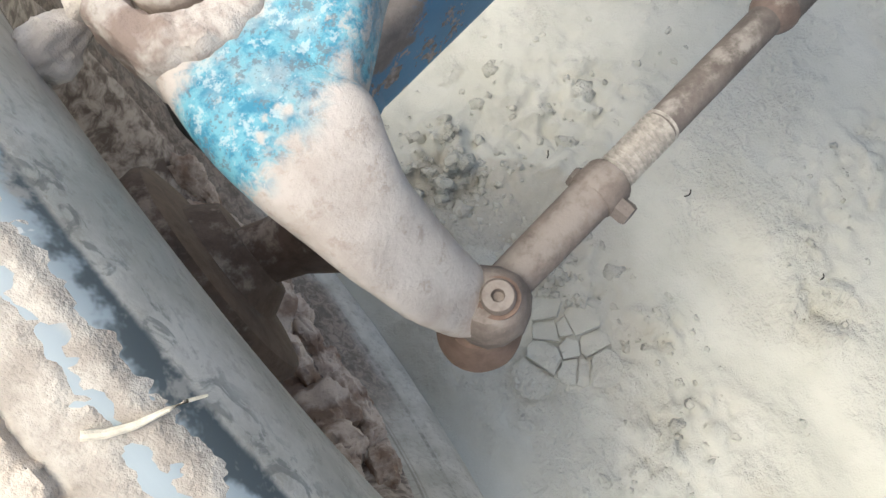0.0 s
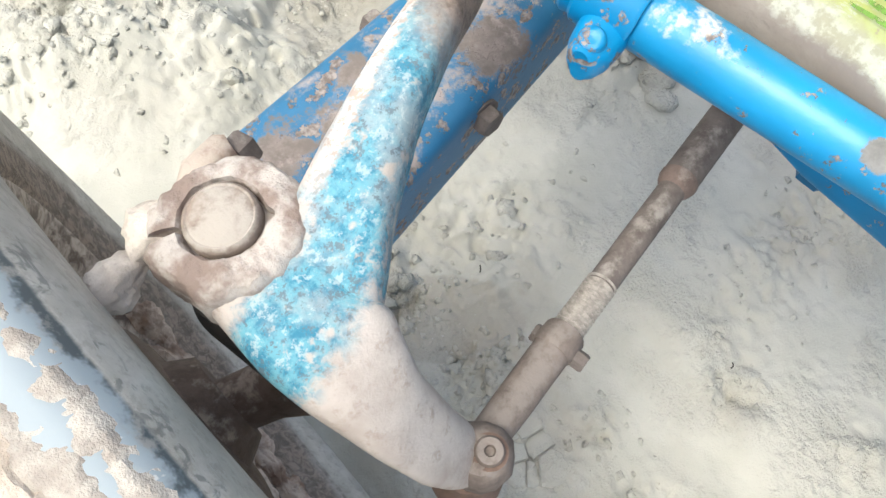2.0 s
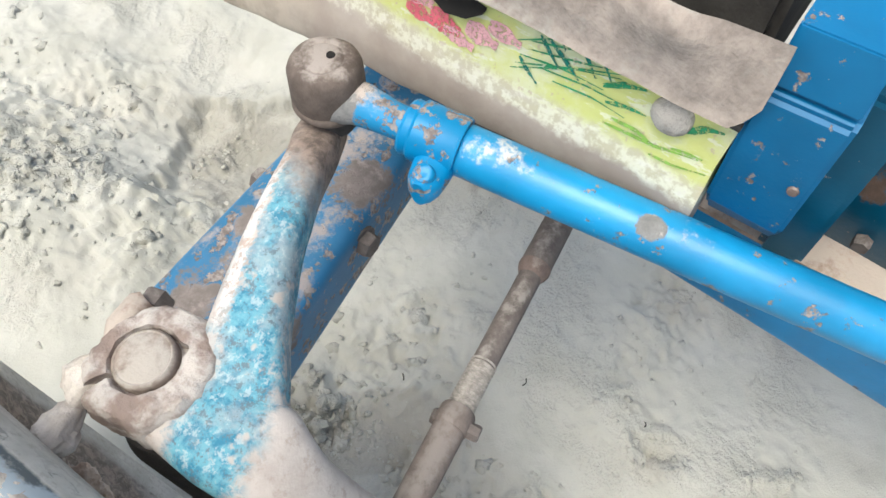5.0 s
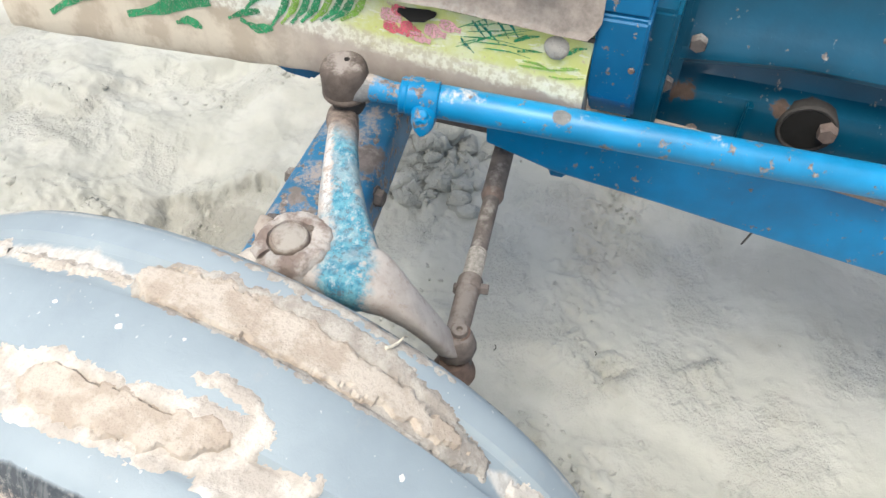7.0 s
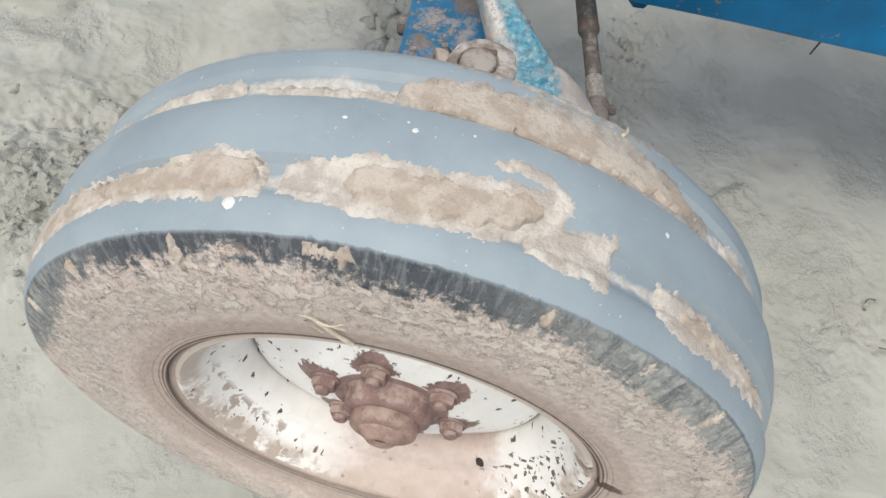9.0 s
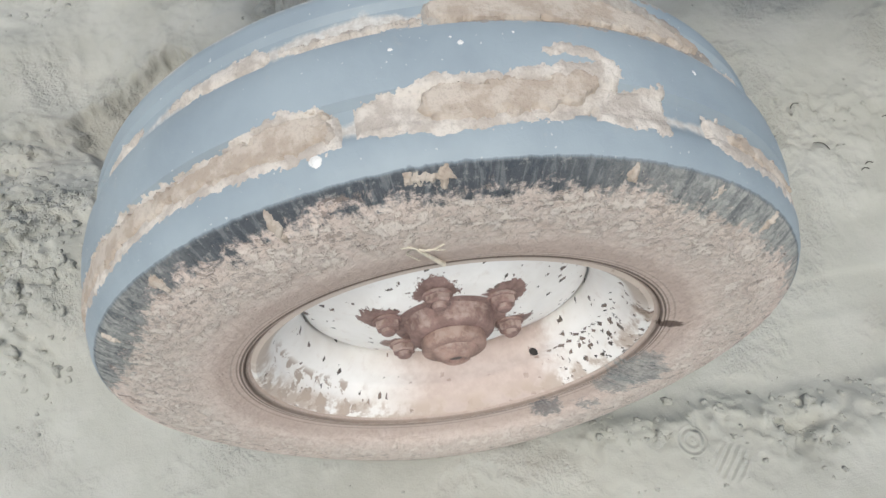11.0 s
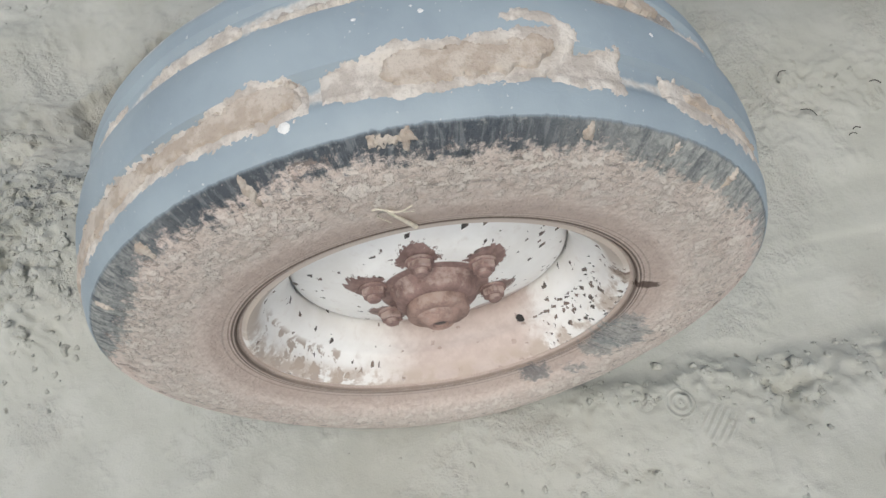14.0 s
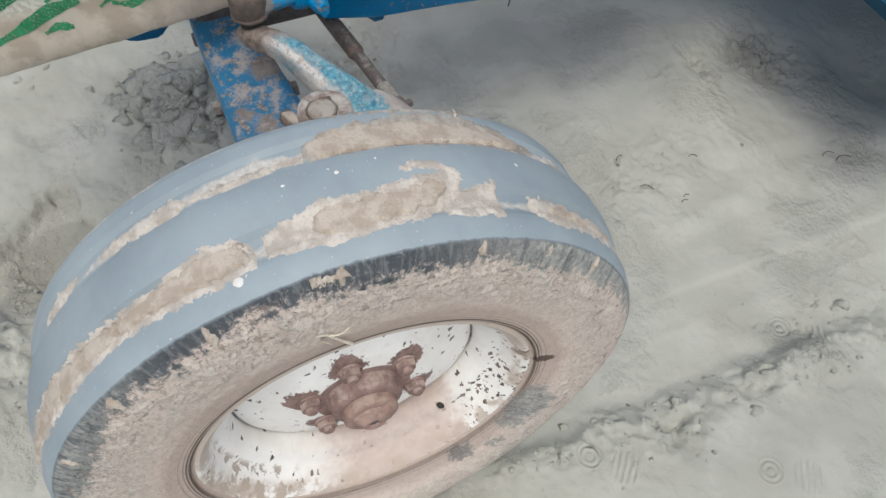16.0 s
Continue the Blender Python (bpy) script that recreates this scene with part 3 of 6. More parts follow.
petal_pink = plain_material("petal_pink_paint", (0.76, 0.42, 0.44), 0.6, 0.3, 90, dry=True)
straw_mat = plain_material("dry_straw", (0.84, 0.76, 0.62), 0.7, 0.3, 200)


# ---- mesh helpers ----
def part(name, bm, material, parent=None, label="", flat=False):
    """Links a bmesh, given in its thing's own space, as one mesh under a thing or a part."""
    bmesh.ops.recalc_face_normals(bm, faces=bm.faces)
    me = bpy.data.meshes.new(name)
    bm.to_mesh(me)
    bm.free()
    me.materials.append(material)
    if not flat:
        me.shade_smooth()
        me.set_sharp_from_angle(angle=radians(38))
    ob = new(name, me)
    ob.parent = parent
    if label:
        tagged(ob, label)
    return ob


def thing(name, where, label, category, group="", kind=""):
    ob = new(name)
    ob.empty_display_size = 0.05
    ob.matrix_world = where if isinstance(where, Matrix) else Matrix.Translation(where)
    return tagged(ob, label, category, group, kind)


def lathe(profile, n=96, bm=None, start=0.0, sweep=2 * math.pi):
    """Turns (x, r) rows round the x axis."""
    bm = bm or bmesh.new()
    full = sweep > 6.28
    rings = []
    for x, r in profile:
        if r < 1e-5:
            rings.append([bm.verts.new((x, 0, 0))])
        else:
            rings.append([bm.verts.new((x, r * math.cos(start + sweep * k / n), r * math.sin(start + sweep * k / n))) for k in range(n if full else n + 1)])
    for a, b in zip(rings, rings[1:]):
        for k in range(n):
            j = (k + 1) % n if full else k + 1
            if len(a) == 1 and len(b) == 1:
                continue
            if len(a) == 1:
                bm.faces.new((a[0], b[k], b[j]))
            elif len(b) == 1:
                bm.faces.new((a[k], b[0], a[j]))
            else:
                bm.faces.new((a[k], b[k], b[j], a[j]))
    return bm


def turned(p0, p1, profile, n=32, bm=None):
    """Turns (distance, r) rows round the line from p0 towards p1."""
    own = lathe(profile, n)
    d = (Vector(p1) - Vector(p0)).normalized()
    own.transform(Matrix.Translation(p0) @ Vector((1, 0, 0)).rotation_difference(d).to_matrix().to_4x4())
    return merged(bm, own)


def merged(bm, own):
    if bm is None:
        return own
    me = bpy.data.meshes.new("tmp")
    own.to_mesh(me)
    own.free()
    bm.from_mesh(me)
    bpy.data.meshes.remove(me)
    return bm


def loft(sections, n=24, power=2.0, cap=True):
    """Skins ellipses: (centre, side vector, up vector) each, both vectors half the size."""
    bm = bmesh.new()
    rings = []
    for c, u, v in sections:
        c, u, v = Vector(c), Vector(u), Vector(v)
        ring = []
        for k in range(n):
            a = 2 * math.pi * k / n
            ca, sa = math.cos(a), math.sin(a)
            e = 2.0 / power
            ring.append(bm.verts.new(c + u * math.copysign(abs(ca) ** e, ca) + v * math.copysign(abs(sa) ** e, sa)))
        rings.append(ring)
    for a, b in zip(rings, rings[1:]):
        for k in range(n):
            bm.faces.new((a[k], b[k], b[(k + 1) % n], a[(k + 1) % n]))
    if cap:
        bm.faces.new(rings[0])
        bm.faces.new(rings[-1])
    return bm


def eased(sections, steps=4):
    """More sections between the given ones, on a smooth curve through them."""
    rows = [tuple(Vector(v) for v in s) for s in sections]
    out = []
    for k in range(len(rows) - 1):
        a, b, c, d = rows[max(0, k - 1)], rows[k], rows[k + 1], rows[min(len(rows) - 1, k + 2)]
        for i in range(steps):
            t = i / steps
            out.append(tuple(0.5 * (2 * q + (r - p) * t + (2 * p - 5 * q + 4 * r - w) * t * t + (3 * q - p - 3 * r + w) * t ** 3) for p, q, r, w in zip(a, b, c, d)))
    return out + [rows[-1]]


def block(lo, hi, bevel=0.004, bm=None, m=None):
    own = bmesh.new()
    bmesh.ops.create_cube(own, size=1)
    own.transform(Matrix.Translation([(a + b) / 2 for a, b in zip(lo, hi)]) @ Matrix.Diagonal([b - a for a, b in zip(lo, hi)] + [1]))
    if bevel:
        bmesh.ops.bevel(own, geom=own.edges[:], offset=bevel, segments=2, affect="EDGES")
    if m is not None:
        own.transform(m)
    return merged(bm, own)


def prism(outline, y0, y1, bevel=0.003, m=None):
    """An outline of (x, z) rows, drawn out along y."""
    bm = bmesh.new()
    a = [bm.verts.new((x, y0, z)) for x, z in outline]
    f = bm.faces.new(a)
    r = bmesh.ops.extrude_face_region(bm, geom=[f])
    bmesh.ops.translate(bm, verts=[v for v in r["geom"] if isinstance(v, bmesh.types.BMVert)], vec=(0, y1 - y0, 0))
    if bevel:
        bmesh.ops.bevel(bm, geom=bm.edges[:], offset=bevel, segments=2, affect="EDGES")
    if m is not None:
        bm.transform(m)
    return bm


def hexagon(p0, p1, across, height, bm=None):
    """A bolt head or nut, from p0 towards p1, with a chamfered face."""
    own = lathe([(0, 0), (0, across * 0.577), (height * 0.8, across * 0.577), (height, across * 0.5), (height, 0)], 6)
    d = (Vector(p1) - Vector(p0)).normalized()
    own.transform(Matrix.Translation(p0) @ Vector((1, 0, 0)).rotation_difference(d).to_matrix().to_4x4())
    return merged(bm, own)


def lumpy(bm, amount, scale, cuts=2):
    """Finer faces, pushed about in two sizes, as caked dirt lies."""
    bmesh.ops.subdivide_edges(bm, edges=bm.edges[:], cuts=cuts, use_grid_fill=True, smooth=0.6)
    bm.normal_update()
    for v in bm.verts:
        v.co += v.normal * amount * (noise.noise(v.co * scale) + 0.6 * noise.noise(v.co * scale * 2.7))
    return bm


def uneven(bm, amount, scale, seed=0.0):
    """Moves the vertices about a little, as wear and cast skin do."""
    for v in bm.verts:
        q = v.co * scale + Vector((seed, seed * 1.7, -seed))
        v.co += amount * noise.noise_vector(q)
    return bm


# ---- ground ----
MOUNDS = [  # place, reach and height of the broad swells and hollows
    (0.36, 0.66, 0.20, 0.24, 0.075),
    (0.62, 1.00, 0.30, 0.20, 0.05),
    (0.74, 0.62, 0.14, 0.16, -0.045),
    (1.01, 0.17, 0.12, 0.12, 0.060),
    (0.28, 0.72, 0.12, 0.12, 0.03),
    (0.70, -1.21, 0.11, 0.09, -0.06),
    (0.704, -1.03, 0.05, 0.035, -0.030),
    (0.55, -1.46, 0.16, 0.10, -0.07),
    (0.78, -0.95, 0.25, 0.10, 0.035),
    (0.95, -0.62, 0.30, 0.08, 0.03),
    (-0.30, -0.45, 0.22, 0.40, 0.014),
    (1.40, 0.30, 0.40, 0.50, 0.05),
    (0.05, 0.42, 0.20, 0.20, 0.012),
]


def smooth(lo, hi, v):
    t = min(1.0, max(0.0, (v - lo) / (hi - lo)))
    return t * t * (3 - 2 * t)


def track_depth(x, y):
    """The wheel's rolled track behind it: flat and sunk, with a low ridge where the tread's groove ran."""
    wob = 0.018 * noise.noise(Vector((x * 9, y * 9, 5)))
    inside = smooth(-0.035, 0.02, x + wob) * (1 - smooth(0.20, 0.25, x + wob + 0.10 * min(0.0, y)))
    back = (1 - smooth(-0.16, 0.10, y)) * smooth(-2.6, -1.7, y)
    rib = 0.005 * (smooth(0.172, 0.186, x) - 0.6 * smooth(0.196, 0.230, x)) + 0.002 * math.exp(-((x - 0.105) / 0.012) ** 2)
    return inside * back, rib * inside * back


def roughness(x, y):
    """How broken the crust is, 0 to 1."""
    v = 0.0
    for cx, cy, rx, ry, k in BROKEN:
        v = max(v, k * math.exp(-((x - cx) / rx) ** 2 - ((y - cy) / ry) ** 2))
    return v


BROKEN = [
    (0.40, 0.80, 0.20, 0.20, 0.75), (0.42, 0.99, 0.15, 0.09, 1.0), (0.34, 0.69, 0.14, 0.07, 1.0), (0.46, 0.68, 0.06, 0.05, 0.8), (0.50, 0.50, 0.15, 0.16, 0.5), (1.00, 0.15, 0.13, 0.10, 1.0),
    (0.40, -0.21, 0.08, 0.06, 0.22), (0.450, -0.155, 0.03, 0.03, 0.6), (0.475, -0.235, 0.045, 0.035, 0.6), (0.42, -0.34, 0.09, 0.06, 0.5), (0.43, -0.085, 0.05, 0.05, 0.85), (0.41, 0.09, 0.07, 0.06, 0.9), (0.56, 0.05, 0.12, 0.10, 0.5), (0.635, -0.33, 0.045, 0.045, 0.65), (0.70, 0.58, 0.09, 0.035, 0.6),
    (-0.03, -0.36, 0.04, 0.14, 0.45), (-0.06, -0.50, 0.05, 0.07, 0.8), (-0.04, -0.72, 0.05, 0.20, 0.5), (0.0, -0.95, 0.08, 0.2, 0.5), (-0.2, -0.30, 0.12, 0.2, 0.2), (-0.02, -0.20, 0.05, 0.06, 0.4),
    (0.62, 0.78, 0.12, 0.10, 0.5), (1.03, -0.28, 0.12, 0.05, 0.6), (0.68, -0.48, 0.06, 0.05, 0.35), (0.45, 0.62, 0.10, 0.07, 0.5),
    (0.704, -1.03, 0.05, 0.04, 0.8), (0.69, -1.21, 0.10, 0.08, 1.0), (0.46, -0.72, 0.08, 0.25, 0.3), (0.9, -0.25, 0.25, 0.06, 0.5),
]


def hollow(x, y):
    """1 inside the dug hollow in front of the axle, 0 outside, with a ragged rim."""
    p = Vector((x, y, 0))
    u, v = (x - 0.695) / 0.125, (y - 0.515) / 0.125
    d = max(abs(0.80 * u + 0.45 * v), abs(0.80 * v - 0.45 * u)) + 0.22 * noise.fractal(p * 16.0 + Vector((7, 1, 0)), 0.7, 2.2, 4)
    return 1 - smooth(0.86, 0.98, d)


def soil_height(x, y):
    p = Vector((x, y, 0))
    h = 0.016 * noise.fractal(p * 1.6, 1.0, 2.0, 3) + 0.005 * noise.fractal(p * 8.0 + Vector((3, 1, 0)), 0.9, 2.1, 3)
    for cx, cy, rx, ry, dz in MOUNDS:
        h += dz * math.exp(-((x - cx) / rx) ** 2 - ((y - cy) / ry) ** 2)
    open_land = smooth(0.22, 0.45, x) * smooth(0.10, 0.40, y)
    h += open_land * 0.060 * (0.40 - abs(noise.fractal(p * 2.1 + Vector((1.3, 7.7, 0)), 1.2, 2.1, 3)))
    h += open_land * 0.011 * noise.fractal(p * 9.0, 0.9, 2.0, 5)
    h += 0.004 * noise.fractal(p * 5.0 + Vector((4, 4, 0)), 0.8, 2.2, 5) * smooth(0.22, 0.32, x)
    k = roughness(x, y)
    h += k * (0.020 * abs(noise.fractal(p * 17.0, 0.75, 2.0, 4)) + 0.009 * noise.fractal(p * 48.0, 0.8, 2.0, 3))
    if k > 0.04:
        # broken crust: rounded lumps of two sizes with cracks between them
        warp = p + 0.006 * noise.noise_vector(p * 40.0)
        for scale, rise in ((30.0, 0.0075), (75.0, 0.0035)):
            d = noise.voronoi(warp * scale)[0]
            h += k * rise * smooth(0.0, 0.55, d[1] - d[0]) * (0.35 + 1.1 * abs(noise.noise(p * scale * 0.45)))
        n = 2.2 * (noise.fractal(p * 11.0 + Vector((9, 2, 0)), 0.7, 2.2, 4) + 1.5)
        h += k * 0.019 * (math.floor(n) + smooth(0.38, 0.62, n - math.floor(n)) - 3.3)
    # a shallow hollow, its rim broken off sharply
    h -= 0.030 * hollow(x, y)
    # bank with a broken edge where the open land begins
    e = 0.5 * (x - 0.90) + 0.42 * (y - 1.06) + 0.05 * noise.fractal(p * 5.0 + Vector((0, 3, 8)), 0.8, 2.0, 3)
    h += 0.040 * smooth(-0.012, 0.03, e) * smooth(0.25, 0.45, y) * (1 - smooth(0.03, 0.35, e))
    # trodden crust raised on the outer side of the track
    e = 0.004 - x + 0.035 * noise.fractal(p * 3.2 + Vector((2, 5, 0)), 0.8, 2.0, 2) * smooth(-0.3, -0.6, y) + 0.018 * noise.fractal(p * 14.0, 0.8, 2.0, 4) + 0.007 * noise.fractal(p * 60.0, 0.8, 2.0, 3)
    crust = smooth(-0.10, -0.24, y) * smooth(-2.6, -1.7, y) * (1 - 0.6 * smooth(-0.6, -1.2, y))
    h += crust * (0.006 * smooth(-0.006, 0.008, e) + 0.008 * smooth(0.0, 0.10, e))
    t, ridge = track_depth(x, y)
    h = h * (1 - 0.85 * t) - 0.016 * t + ridge
    near = math.exp(-((x - 0.10) / 0.17) ** 2 - (y / 0.22) ** 2)
    h = h * (1 - near) - 0.020 * near
    # a low scarp that runs back beside the track
    d = x - (0.53 + 0.26 * (y + 0.59))
    if y < 0.0:
        h += 0.014 * smooth(-0.03, 0.02, d + 0.03 * noise.noise(p * 6)) * smooth(0.0, -0.3, y) * smooth(-2.6, -1.7, y) * (1 - smooth(0.0, 0.35, d))
    return h


def axis_steps(lo, hi, step, reach):
    mid = list(np.arange(lo, hi, step))
    out, d = [], step
    while d < reach:
        d *= 1.35
        out.append(d)
    return [lo - d for d in reversed(out)] + mid + [hi + d for d in out]


def build_ground():
    xs, ys = axis_steps(-0.7, 1.5, 0.0046, 60), axis_steps(-1.6, 1.3, 0.0046, 60)
    verts = [(x, y, soil_height(x, y)) for y in ys for x in xs]
    w = len(xs)
    faces = [(j * w + i, j * w + i + 1, (j + 1) * w + i + 1, (j + 1) * w + i) for j in range(len(ys) - 1) for i in range(w - 1)]
    me = bpy.data.meshes.new("ground")
    me.from_pydata(verts, [], faces)
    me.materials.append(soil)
    me.shade_smooth()
    return tagged(new("ground", me), "dry grey dusty trodden earth with clods", "ground", kind="structure")


def build_clods():
    """Crumbs and clods of dry earth, thick where the crust is broken."""
    rng = random.Random(7)
    shape = bmesh.new()
    bmesh.ops.create_icosphere(shape, subdivisions=2, radius=1)
    fine_shape = [v.co.copy() for v in shape.verts], [[v.index for v in f.verts] for f in shape.faces]
    shape.free()
    shape = bmesh.new()
    bmesh.ops.create_icosphere(shape, subdivisions=1, radius=1)
    crumb_shape = [v.co.copy() for v in shape.verts], [[v.index for v in f.verts] for f in shape.faces]
    shape.free()
    verts, faces = [], []

    def clod(x, y, r, lift=0.0):
        off = Vector((rng.uniform(-50, 50), rng.uniform(-50, 50), 0))
        sq = Vector((rng.uniform(0.8, 1.3), rng.uniform(0.8, 1.3), rng.uniform(0.5, 0.85)))
        n0 = len(verts)
        z = soil_height(x, y) - r * 0.22 + lift
        a = rng.uniform(0, 6.28)
        base, tris = fine_shape if r > 0.0035 else crumb_shape
        for c in base:
            k = 1 + 0.8 * noise.noise(c * 1.2 + off) + 0.5 * noise.noise(c * 2.7 + off)
            q = Vector((c.x * sq.x, c.y * sq.y, c.z * sq.z)) * (k * r)
            verts.append((x + q.x * math.cos(a) - q.y * math.sin(a), y + q.x * math.sin(a) + q.y * math.cos(a), z + q.z))
        faces.extend([i + n0 for i in f] for f in tris)

    for cx, cy, rx, ry, k in BROKEN:
        for _ in range(int(360 * k * (rx * ry / 0.02) ** 0.7)):
            x, y = rng.gauss(cx, rx * 0.62), rng.gauss(cy, ry * 0.62)
            if abs(x - 0.1) < 0.13 and abs(y) < 0.2:
                continue
            r = 0.0012 + 0.0040 * rng.random() ** 2 + (0.012 * rng.random() if rng.random() < 0.035 * k else 0)
            clod(x, y, r)
    for _ in range(34):
        clod(rng.gauss(0.38, 0.08), rng.gauss(0.70, 0.05), rng.uniform(0.004, 0.013))
    for _ in range(45):
        clod(rng.gauss(0.42, 0.10), rng.gauss(0.98, 0.07), rng.uniform(0.005, 0.014))
    for _ in range(70):
        t = rng.random()
        clod(0.86 + 0.42 * t + rng.gauss(0, 0.05), 1.10 - 0.66 * t + rng.gauss(0, 0.05), rng.uniform(0.003, 0.009))
    for _ in range(300):
        a, d = rng.uniform(0, 6.28), abs(rng.gauss(0, 0.062))
        clod(1.0 + d * math.cos(a) * 1.1, 0.17 + d * math.sin(a) * 1.3, rng.uniform(0.005, 0.028), 0.030 * math.exp(-(d / 0.06) ** 2) * rng.random())
    for _ in range(46):
        clod(rng.gauss(0.41, 0.032), rng.gauss(0.085, 0.032), rng.uniform(0.004, 0.010))
    for _ in range(40):
        clod(rng.gauss(0.43, 0.035), rng.gauss(-0.09, 0.03), rng.uniform(0.003, 0.008))
    for _ in range(450):
        clod(rng.uniform(-0.6, 1.5), rng.uniform(-1.5, 1.2), 0.0009 + 0.0026 * rng.random() ** 3)
    me = bpy.data.meshes.new("clods")
    me.from_pydata(verts, [], faces)
    me.materials.append(clod_soil)
    me.shade_smooth()
    tagged(new("clods", me), "loose clods and crumbs of dry grey earth", "clods", kind="stuff")


build_ground()
build_clods()


FLAKES = [(0.394, -0.136), (0.362, -0.178), (0.386, -0.186), (0.406, -0.199), (0.381, -0.158), (0.402, -0.226), (0.334, -0.186), (0.376, -0.205), (0.384, -0.213), (0.414, -0.170), (0.397, -0.166)]


def build_crust_flakes():
    """Plates of cracked crust beside the rod's end, fitted to one another along their cracks."""
    rng = random.Random(3)
    for k, (x, y) in enumerate(FLAKES):
        reach = rng.uniform(0.020, 0.028)
        poly = [Vector((reach * math.cos(0.7 * i), reach * math.sin(0.7 * i))) for i in range(9)]
        for q, (x2, y2) in enumerate(FLAKES):
            d = Vector((x2 - x, y2 - y))
            if q == k or d.length > 0.045:
                continue
            n, cut = d.normalized(), d.length * (0.5 + 0.14 * math.sin(3.7 * (k - q))) - rng.uniform(0.0003, 0.0009)
            kept = []
            for a, b in zip(poly, poly[1:] + poly[:1]):
                da, db = a.dot(n) - cut, b.dot(n) - cut
                if da <= 0:
                    kept.append(a)
                if (da < 0) != (db < 0):
                    kept.append(a.lerp(b, da / (da - db)))
            poly = kept
        tidy = [p for i, p in enumerate(poly) if (p - poly[i - 1]).length > 0.0012]
        rim = []
        for a, b in zip(tidy, tidy[1:] + tidy[:1]):
            for f in (0.0, 0.25, 0.5, 0.75):
                p = a.lerp(b, f)
                rim.append(p * (1 + 0.09 * noise.noise(Vector((p.x * 170 + k, p.y * 170, 2)))))
        bm = bmesh.new()
        rows = []
        for size, z in ((0.97, -0.012), (1.0, 0.0), (0.94, 0.0013), (0.55, 0.0018)):
            rows.append([bm.verts.new((p.x * size, p.y * size, z + 0.0012 * noise.noise(Vector((p.x * 90 + k, p.y * 90, 0))))) for p in rim])
        for lo, hi in zip(rows, rows[1:]):
            for i in range(len(rim)):
                j = (i + 1) % len(rim)
                bm.faces.new((lo[i], lo[j], hi[j], hi[i]))
        bm.faces.new(rows[-1])
        bm.faces.new(rows[0][::-1])
        ob = part("soil_flake", bm, soil)
        ob.matrix_world = pose(x, y, soil_height(x, y) + rng.uniform(0.0030, 0.0065), rng.uniform(-7, 7), rng.uniform(-7, 7), 0)
        tagged(ob, "cracked flake of dry grey crust on the earth", "soil flake", "crust flakes")


build_crust_flakes()


def build_twig(points, r, label):
    cu = bpy.data.curves.new("twig", "CURVE")
    cu.dimensions, cu.bevel_depth, cu.bevel_resolution = "3D", r, 1
    sp = cu.splines.new("POLY")
    sp.points.add(len(points) - 1)
    for q, c in zip(sp.points, points):
        q.co = (*c, 1)
    cu.materials.append(dark_steel_shade)
    tagged(new("twig", cu), label, "twig", "twigs on the earth")


for x, y, a, l in ((0.413, -0.723, 0.9, 0.03), (0.50, -0.70, 2.0, 0.02), (0.52, 0.02, 0.3, 0.02), (0.45, -0.86, 1.2, 0.02), (0.34, -1.2, 1.5, 0.04), (0.36, -1.17, 1.5, 0.03), (0.36, -0.79, 1.6, 0.015), (0.37, -0.80, 1.6, 0.015), (0.62, -0.13, 0.1, 0.012), (0.66, -0.30, 0.4, 0.008)):
    build_twig([(x + l * (k / 4 - 0.5) * math.cos(a) + 0.25 * l * math.sin(a) * math.sin(k * 0.8), y + l * (k / 4 - 0.5) * math.sin(a) - 0.25 * l * math.cos(a) * math.sin(k * 0.8),
                 soil_height(x, y) + 0.003) for k in range(5)], 0.0009, "short dark twig lying on dry earth")

# ---- front wheel: local x runs inward along the axle ----
WHEEL = pose(0.017, 0, 0.347, 0, 3.0, 0)
wheel = thing("wheel_assembly", WHEEL, "muddy tractor front wheel with worn ribbed tyre and white rim", "wheel")
TYRE = [(0.036, 0.205), (0.016, 0.211), (0.007, 0.219), (0.0010, 0.2258), (0.0045, 0.2266), (0.0045, 0.2278), (-0.0010, 0.2288), (-0.0015, 0.2310), (-0.0008, 0.2335), (-0.0045, 0.246), (-0.009, 0.268), (-0.0115, 0.290), (-0.0125, 0.315), (-0.010, 0.338),
        (-0.005, 0.352), (-0.001, 0.3605), (0.003, 0.3650), (0.010, 0.3685), (0.024, 0.3725), (0.030, 0.3715), (0.034, 0.3690), (0.045, 0.3690), (0.056, 0.3710), (0.060, 0.3780),
        (0.075, 0.3815), (0.090, 0.3825), (0.108, 0.3815), (0.114, 0.3795), (0.118, 0.3720), (0.129, 0.3700), (0.146, 0.3700), (0.151, 0.3750), (0.164, 0.3760), (0.172, 0.3745), (0.178, 0.3700), (0.184, 0.3590), (0.188, 0.345),
        (0.1895, 0.325), (0.189, 0.305), (0.1865, 0.285), (0.182, 0.262), (0.1765, 0.246), (0.174, 0.2385), (0.168, 0.234), (0.158, 0.222), (0.146, 0.207)]
RIM_IN = -0.018  # how far the rim and hub sit outward of the section they are drawn in


